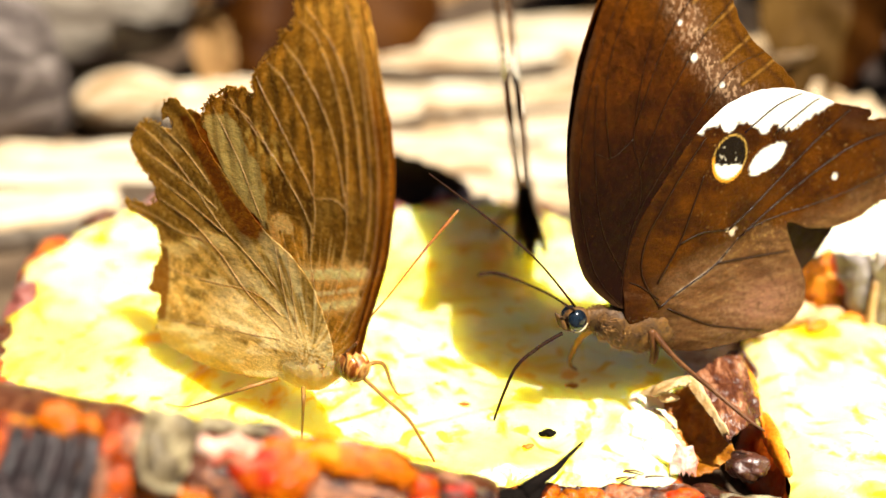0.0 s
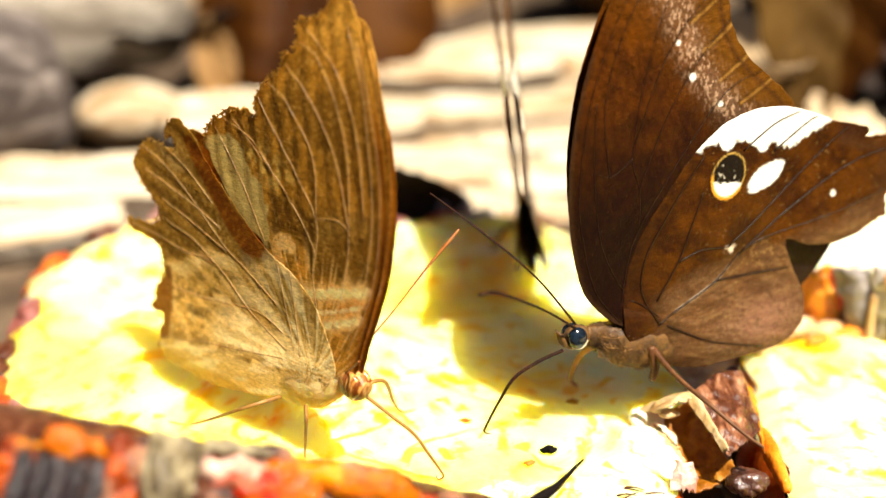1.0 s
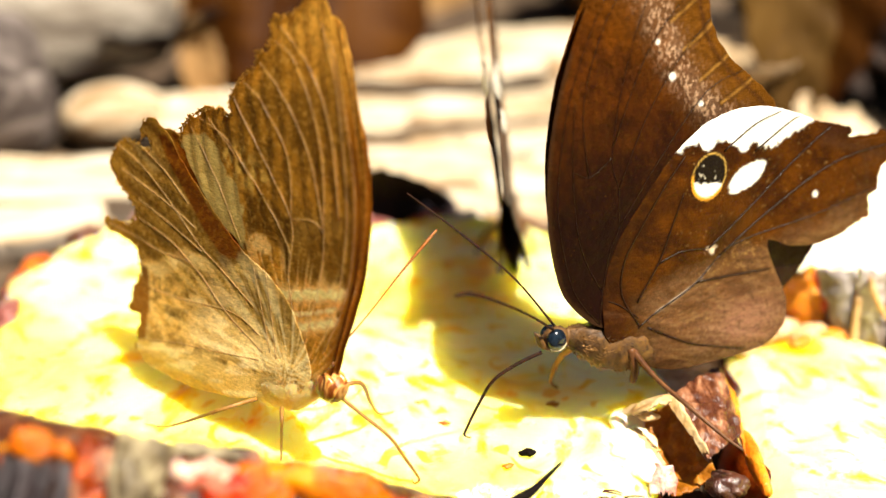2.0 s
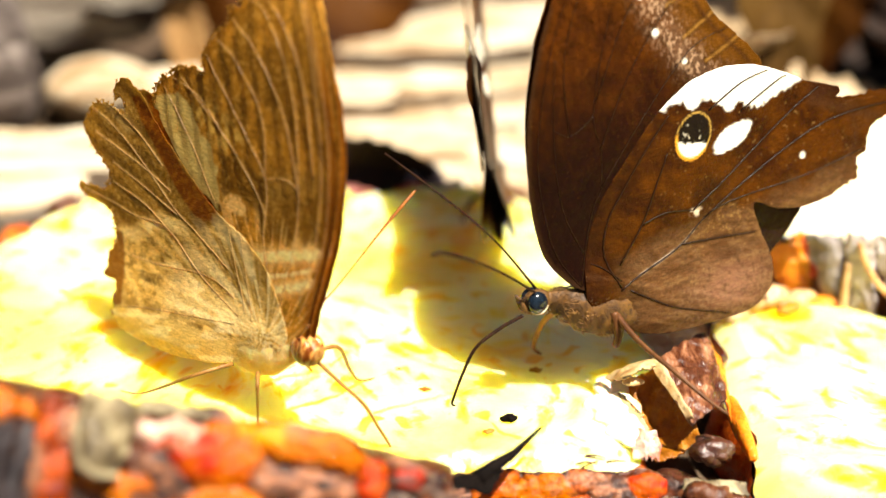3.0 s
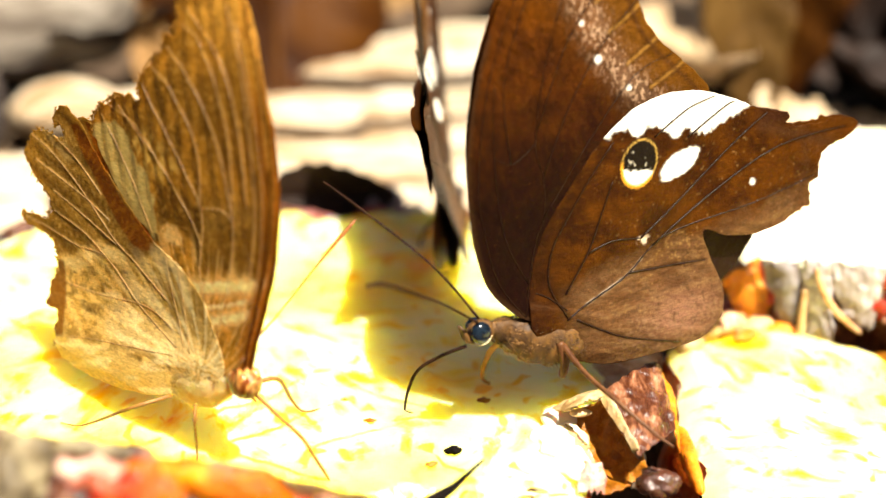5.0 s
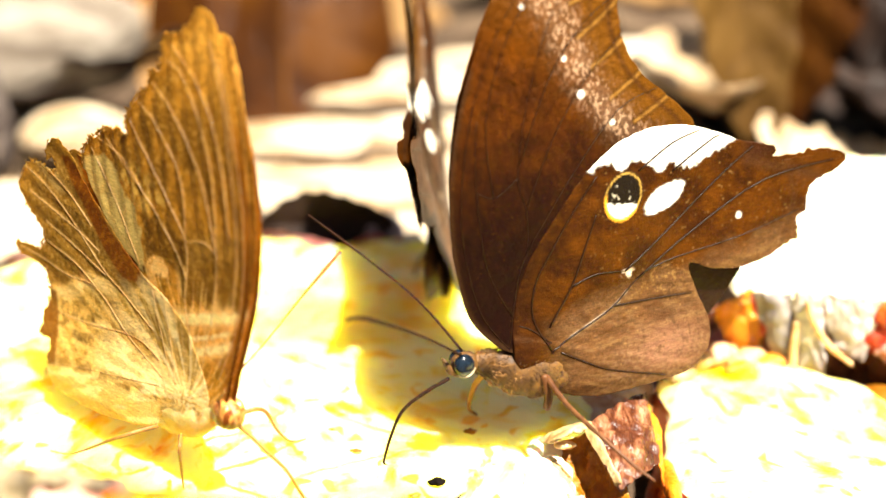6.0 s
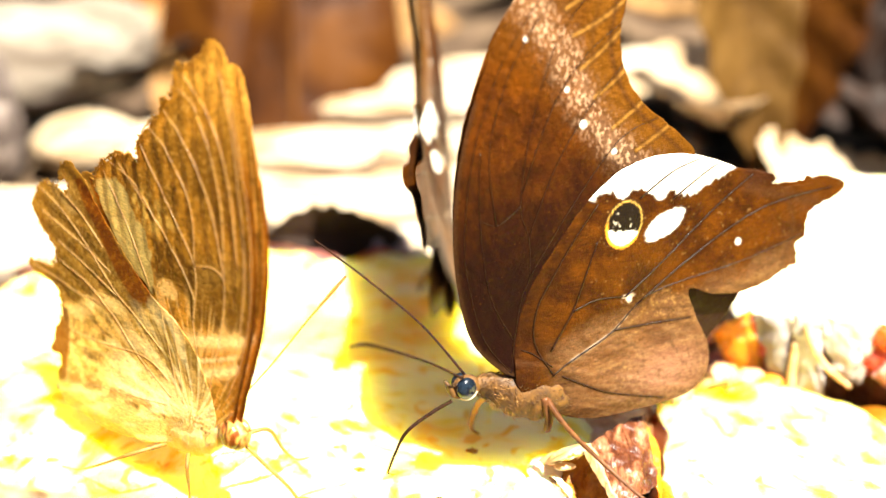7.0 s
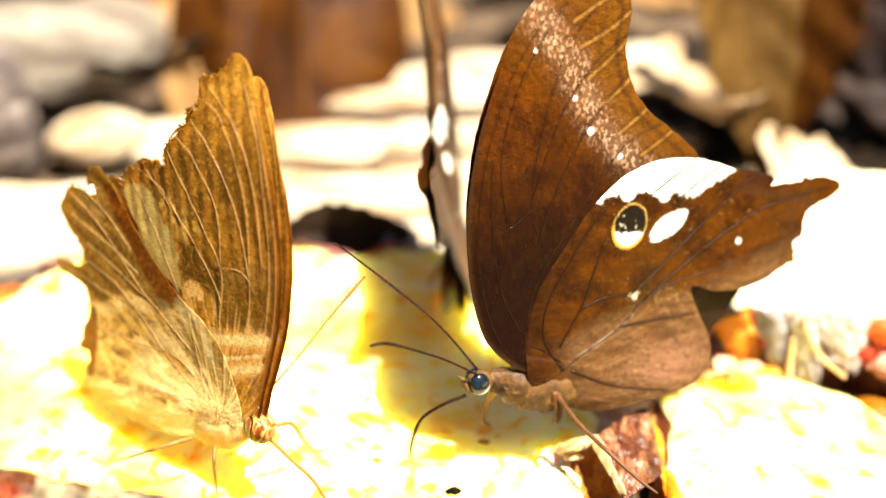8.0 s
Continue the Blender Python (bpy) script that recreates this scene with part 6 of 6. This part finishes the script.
# the large forms behind the fruit
def curled_leaf(m, wide, high, material, label):
    """A broad dead leaf that has dried into a bowl, standing on its edge."""
    n, k = 48, 26
    bm = bmesh.new()
    grid = []
    for i in range(n + 1):
        a = -1 + 2 * i / n
        row = []
        for j in range(k + 1):
            t = j / k
            top = high * (1 - 0.35 * a * a) * (1 + 0.05 * math.sin(9 * a))
            low = 0.24 * wide * a * a * abs(a) ** 0.5
            x = a * wide / 2 * (1 - 0.12 * t)
            y = -0.34 * wide * (1 - a * a) * (1 - t) ** 1.6 + 0.30 * wide * t * t + 0.012 * wide * math.sin(4 * a + 3 * t) + 0.035 * wide * math.exp(-((a + 0.42 - 0.3 * t) / 0.10) ** 2)
            z = low + (top - low) * t + 0.01 * wide * math.sin(11 * a)
            row.append(bm.verts.new((x, y, z)))
        grid.append(row)
    for a, b in zip(grid, grid[1:]):
        for j in range(k):
            bm.faces.new((a[j], a[j + 1], b[j + 1], b[j]))
    root = empty("dead_leaf", m, label, "leaf", "leaf litter")
    rib = [grid[27][j].co + Vector((0, -0.0006, 0)) for j in range(0, k + 1, 3)]
    blade = part("blade", bm, material, root)
    so = blade.modifiers.new("thickness", "SOLIDIFY")
    so.thickness = 0.0005
    part("midrib", tube(bmesh.new(), rib, [0.0012, 0.0008], 6, 3), material, root)
    return root


curled_leaf(pose(-0.037, 0.366, -0.010, 0, 0, 4), 0.074, 0.078, M_LEAF_BROWN, "curled glossy brown dead leaf standing in the litter")


def upright(tip, stalk, turn=0.0):
    """The pose of a leaf standing on its tip (mm), its face towards the fruit."""
    a, b = Vector(tip) * MM, Vector(stalk) * MM
    x = (a - b).normalized()
    z = Euler((0, 0, radians(turn))).to_matrix() @ Vector((0, -1, 0))
    y = z.cross(x).normalized()
    return Matrix.Translation(b.lerp(a, 0.4)) @ Matrix((x, y, x.cross(y))).transposed().to_4x4()


dead_leaf(upright((94.5, 305, -6), (79, 324, 85), 14), M_LEAF_GOLD, 0.095, 0.027, 0.35, 0.25, 4, "tan dead leaf standing on its tip in the litter")
dead_leaf(upright((-64, 346, -12), (-68, 352, 15), 10), M_LEAF_TAN, 0.030, 0.011, 0.4, 0.4, 8, "small tan dead leaf standing beside the stone")
dead_leaf(upright((103, 319, -2), (96, 332, 88), -8), M_LEAF_BROWN, 0.094, 0.044, 0.3, 0.2, 5, "brown dead leaf standing behind a tan one")
# upright near-black leaves, added as the dark hollow at the right
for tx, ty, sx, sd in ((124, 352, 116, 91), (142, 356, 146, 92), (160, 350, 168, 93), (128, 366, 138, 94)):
    dead_leaf(upright((tx, ty, -14), (sx, ty + 16, 92), 6), M_LEAF_DARK, 0.110, 0.046, 0.35, 0.4, sd, "near-black leaf standing in for a dark hollow in the litter")
# a dark sheet put where the gap behind the fruit lies in shade
dead_leaf(pose(-0.013, 0.259, 0.000, 80, 0, 2), M_LEAF_DARK, 0.030, 0.014, 0.25, 0.3, 95, "near-black leaf on edge standing in for the shaded gap behind the fruit")
dead_leaf(pose(0.099, 0.300, -0.001, 50, -8, 70), M_LEAF_PALE, 0.026, 0.020, 0.2, 0.3, 96, "small bleached dead leaf in the sun")
dead_leaf(pose(0.114, 0.304, -0.008, 30, 4, 20), M_LEAF_PALE, 0.045, 0.026, 0.15, 0.2, 97, "small bleached dead leaf in the sun")
# more near-black leaves, added to darken the litter
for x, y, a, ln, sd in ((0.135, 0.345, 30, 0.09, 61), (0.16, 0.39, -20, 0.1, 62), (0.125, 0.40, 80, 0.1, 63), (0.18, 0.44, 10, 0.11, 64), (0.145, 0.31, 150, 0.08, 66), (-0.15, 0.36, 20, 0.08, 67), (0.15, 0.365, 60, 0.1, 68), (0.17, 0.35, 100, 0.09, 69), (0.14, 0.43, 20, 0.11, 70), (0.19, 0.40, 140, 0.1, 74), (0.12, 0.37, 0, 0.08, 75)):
    dead_leaf(pose(x, y, -0.004, 12, -10, a), M_LEAF_DARK, ln, ln * 0.5, 0.4, 0.9, sd, "near-black leaf curled in the litter, added to darken it")
def log():
    bm = bmesh.new()
    line = [(-0.26, 0.335, 0.004), (-0.17, 0.346, 0.007), (-0.122, 0.358, 0.008), (-0.090, 0.369, 0.010), (-0.076, 0.374, 0.010)]
    tube(bm, line, [0.023, 0.021, 0.019, 0.017, 0.015, 0.006], 28, 12)
    for v in bm.verts:
        v.co += 0.002 * noise.noise_vector(v.co * 90)
    ob = part("log", bm, M_LOG)
    tagged(ob, "bleached pale log lying in the leaf litter", "log")
    bm = bmesh.new()
    tube(bm, [(-0.22, 0.288, 0.004), (-0.16, 0.302, 0.005), (-0.122, 0.314, 0.005), (-0.107, 0.319, 0.005), (-0.101, 0.321, 0.005)], [0.026, 0.024, 0.0225, 0.019, 0.009], 28, 10)
    for v in bm.verts:
        v.co += 0.003 * noise.noise_vector(v.co * 70)
    ob = part("log", bm, M_STUMP)
    tagged(ob, "weathered dark grey log with a rounded end", "log")
log()


def stone(x, y, z, a, b, c, turn, material, label, seed):
    bm = blob(bmesh.new(), (0, 0, 0), (a * MM, b * MM, c * MM), None, 0.22, 0.02, seed, 4)
    ob = part("stone", bm, material)
    ob.matrix_world = pose(x * MM, y * MM, z * MM, 0, 0, turn)
    return tagged(ob, label, "stone")


stone(-88, 336, -8, 15, 11, 8, 10, M_CHIP, "rounded pale stone in the leaf litter", 1)
stone(1, 262, -5, 6, 5, 6, 30, M_STONE_GREY, "mauve grey pebble beside the pineapple", 5)
stone(9, 255, -4, 4, 3, 3.4, 10, M_STONE, "small pale pebble beside the pineapple", 8)
pf = empty("papaya_piece", pose(-0.112, 0.505, 0.0), "piece of bright orange fruit on the litter", "fruit")
part("flesh", blob(bmesh.new(), (0, 0, 0), (0.038, 0.022, 0.019), None, 0.15, 0.02, 3), M_PAPAYA, pf)

# bleached chips of wood lying flat, one over another
def wood_chip(center, size, turn, tilt, seed, label):
    """A split chip (mm): wavy worn top with grain steps, rough lower side, broken ends."""
    rnd = random.Random(seed)
    ln, wd, th = size
    root = empty("wood_chip", pose(center[0] * MM, center[1] * MM, center[2] * MM, tilt[0], tilt[1], turn), label, "wood chip", "wood chips")
    n, m = 40, 14
    rim = [[], []]
    bm, top = bmesh.new(), []
    for i in range(n + 1):
        s = 2 * i / n - 1
        half = wd / 2 * (1 - 0.30 * abs(s) ** 3) * (1 + 0.16 * noise.noise(Vector((s * 2.2, seed, 0)))) + 1.2 * noise.noise(Vector((s * 9, seed, 3)))
        row = []
        for j in range(m + 1):
            t = 2 * j / m - 1
            x = ln / 2 * s * (1 + 0.10 * noise.noise(Vector((t * 2.4, seed, 6)))) + 2.0 * t * noise.noise(Vector((seed, 1, t)))
            z = 0.30 * th * (noise.noise(Vector((s * 1.6, t * 2.6, seed))) + 0.5 * noise.noise(Vector((s * 3, t * 9, seed)))) - 0.22 * th * max(abs(t) ** 8, abs(s) ** 14)
            row.append(bm.verts.new(Vector((x, t * half, z)) * MM))
        top.append(row)
    for a, b in zip(top, top[1:]):
        for j in range(m):
            bm.faces.new((a[j], b[j], b[j + 1], a[j + 1]))
    edge = [top[i][0] for i in range(n + 1)] + [top[n][j] for j in range(1, m + 1)] + [top[i][m] for i in range(n - 1, -1, -1)] + [top[0][j] for j in range(m - 1, 0, -1)]
    edge = [v.co.copy() for v in edge]
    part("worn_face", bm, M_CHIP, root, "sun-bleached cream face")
    bm, rings = bmesh.new(), []
    for k in range(5):
        f = k / 4
        rings.append([bm.verts.new(Vector((q.x * (1 + 0.03 * math.sin(math.pi * f)), q.y * (1 + 0.03 * math.sin(math.pi * f)), q.z - f * th * MM)) + 0.0007 * noise.noise_vector(q * 160 + Vector((0, 0, 3 * k)))) for q in edge])
    for a, b in zip(rings, rings[1:]):
        for j in range(len(a)):
            bm.faces.new((a[j], b[j], b[(j + 1) % len(a)], a[(j + 1) % len(a)]))
    bm.faces.new(rings[-1])
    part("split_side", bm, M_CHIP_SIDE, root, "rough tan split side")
    return root


for at, size, turn, tilt, sd in (((-12, 306, -8), (86, 34, 5), 4, (3, 1), 1), ((30, 300, -9), (54, 30, 5), -12, (2, -2), 2), ((-30, 338, -7), (96, 32, 6), 7, (4, 2), 3), ((34, 345, -7), (80, 36, 6), -6, (2, 0), 4), ((-10, 372, -5), (90, 34, 7), -3, (4, -1), 5),
                                 ((44, 385, -4), (84, 40, 6), 12, (4, 0), 6), ((-88, 290, -6), (92, 24, 9), 3, (3, 1), 7), ((-112, 268, -9), (70, 26, 6), 12, (2, 0), 9),
                                 ((-28, 318, -2), (46, 14, 4), -5, (5, 0), 10), ((16, 326, -3), (52, 13, 4), 9, (4, 1), 11), ((4, 354, 0), (60, 14, 4), 3, (5, -1), 12), ((92, 300, -8), (46, 24, 5), 35, (3, 0), 13), ((72, 330, -6), (50, 22, 5), 70, (3, 3), 14), ((40, 320, -6), (64, 26, 5), 5, (3, 0), 15), ((22, 284, -11), (50, 18, 5), -4, (3, 0), 16), ((66, 290, -10), (54, 30, 5), 20, (2, 0), 17)):
    wood_chip(at, size, turn, tilt, sd, "bleached chip of wood lying flat in the sun")
rnd = random.Random(5)
kinds = [(M_LEAF_PALE, "bleached dead leaf in the litter"), (M_LEAF_TAN, "tan dead leaf in the litter"), (M_LEAF_BROWN, "brown dead leaf in the litter"), (M_LEAF_DARK, "dark rotting leaf in the litter")]
base = [[dead_leaf(pose(0.3 + 0.1 * k, 0.9 + 0.1 * q, -0.012, 0, 0, 30 * q), mt, rnd.uniform(0.06, 0.1), rnd.uniform(0.025, 0.045), rnd.uniform(0.1, 0.5), rnd.uniform(0.3, 1.3), 40 + 4 * k + q, lb) for q in range(2)] for k, (mt, lb) in enumerate(kinds)]
for i in range(110):
    y = rnd.uniform(0.33, 0.78)
    x = rnd.uniform(-0.5, 0.5) * y * 1.1
    # the strip of bleached chips behind the fruit is bare of leaves
    y += 0.22 if -0.065 < x < 0.075 and y < 0.43 else 0.0
    flat = 0.3 if y < 0.42 else 1.0
    k = rnd.choice((0, 1, 1, 1, 2, 3, 3))
    # only brown and near-black leaves here, to darken these stretches
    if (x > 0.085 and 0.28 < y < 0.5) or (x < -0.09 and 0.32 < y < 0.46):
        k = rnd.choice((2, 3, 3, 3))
    copy_thing(base[k][rnd.randrange(2)], pose(x, y, rnd.uniform(-0.014, 0.002), flat * rnd.uniform(-30, 30), flat * rnd.uniform(-35, 15), rnd.uniform(0, 360)))


# ---- what moves ----
def motions():
    def swing(ob, base, rows):
        b = ob.matrix_basis.translation.copy()
        walk(ob, [(t, Matrix.Translation(b) @ Euler((radians(rx), radians(ry), radians(rz))).to_matrix().to_4x4()) for t, rx, ry, rz in rows])

    swing(dark_sip, DARK_SIP, [(0.0, 0, 0, 0), (0.5, 0, 5, 0), (1.0, 0, 8, 0), (1.5, 0, 8, 0), (3.0, 0, 2, 0), (3.5, 0, 1, 0), (4.0, 0, 2, 0), (4.5, 0, 1, 0), (5.0, 12, 0, -18), (6.5, 0, 0, 4), (7.0, 12, -5, 0), (7.5, 10, 0, -18), (8.0, 6, 0, -17)])
    swing(tan_sip, TAN_SIP, [(0.0, 0, 0, 0), (0.5, 0, 4, 0), (1.0, 0, 6, 0), (1.5, 0, 7, 0), (3.0, 0, -1, 0), (3.5, 0, 2, 0), (4.0, 0, 2, 0), (4.5, 0, 0, 0), (5.0, 0, -2, 0), (6.5, 0, -2, 0), (8.0, 0, -2, 0)])


motions()
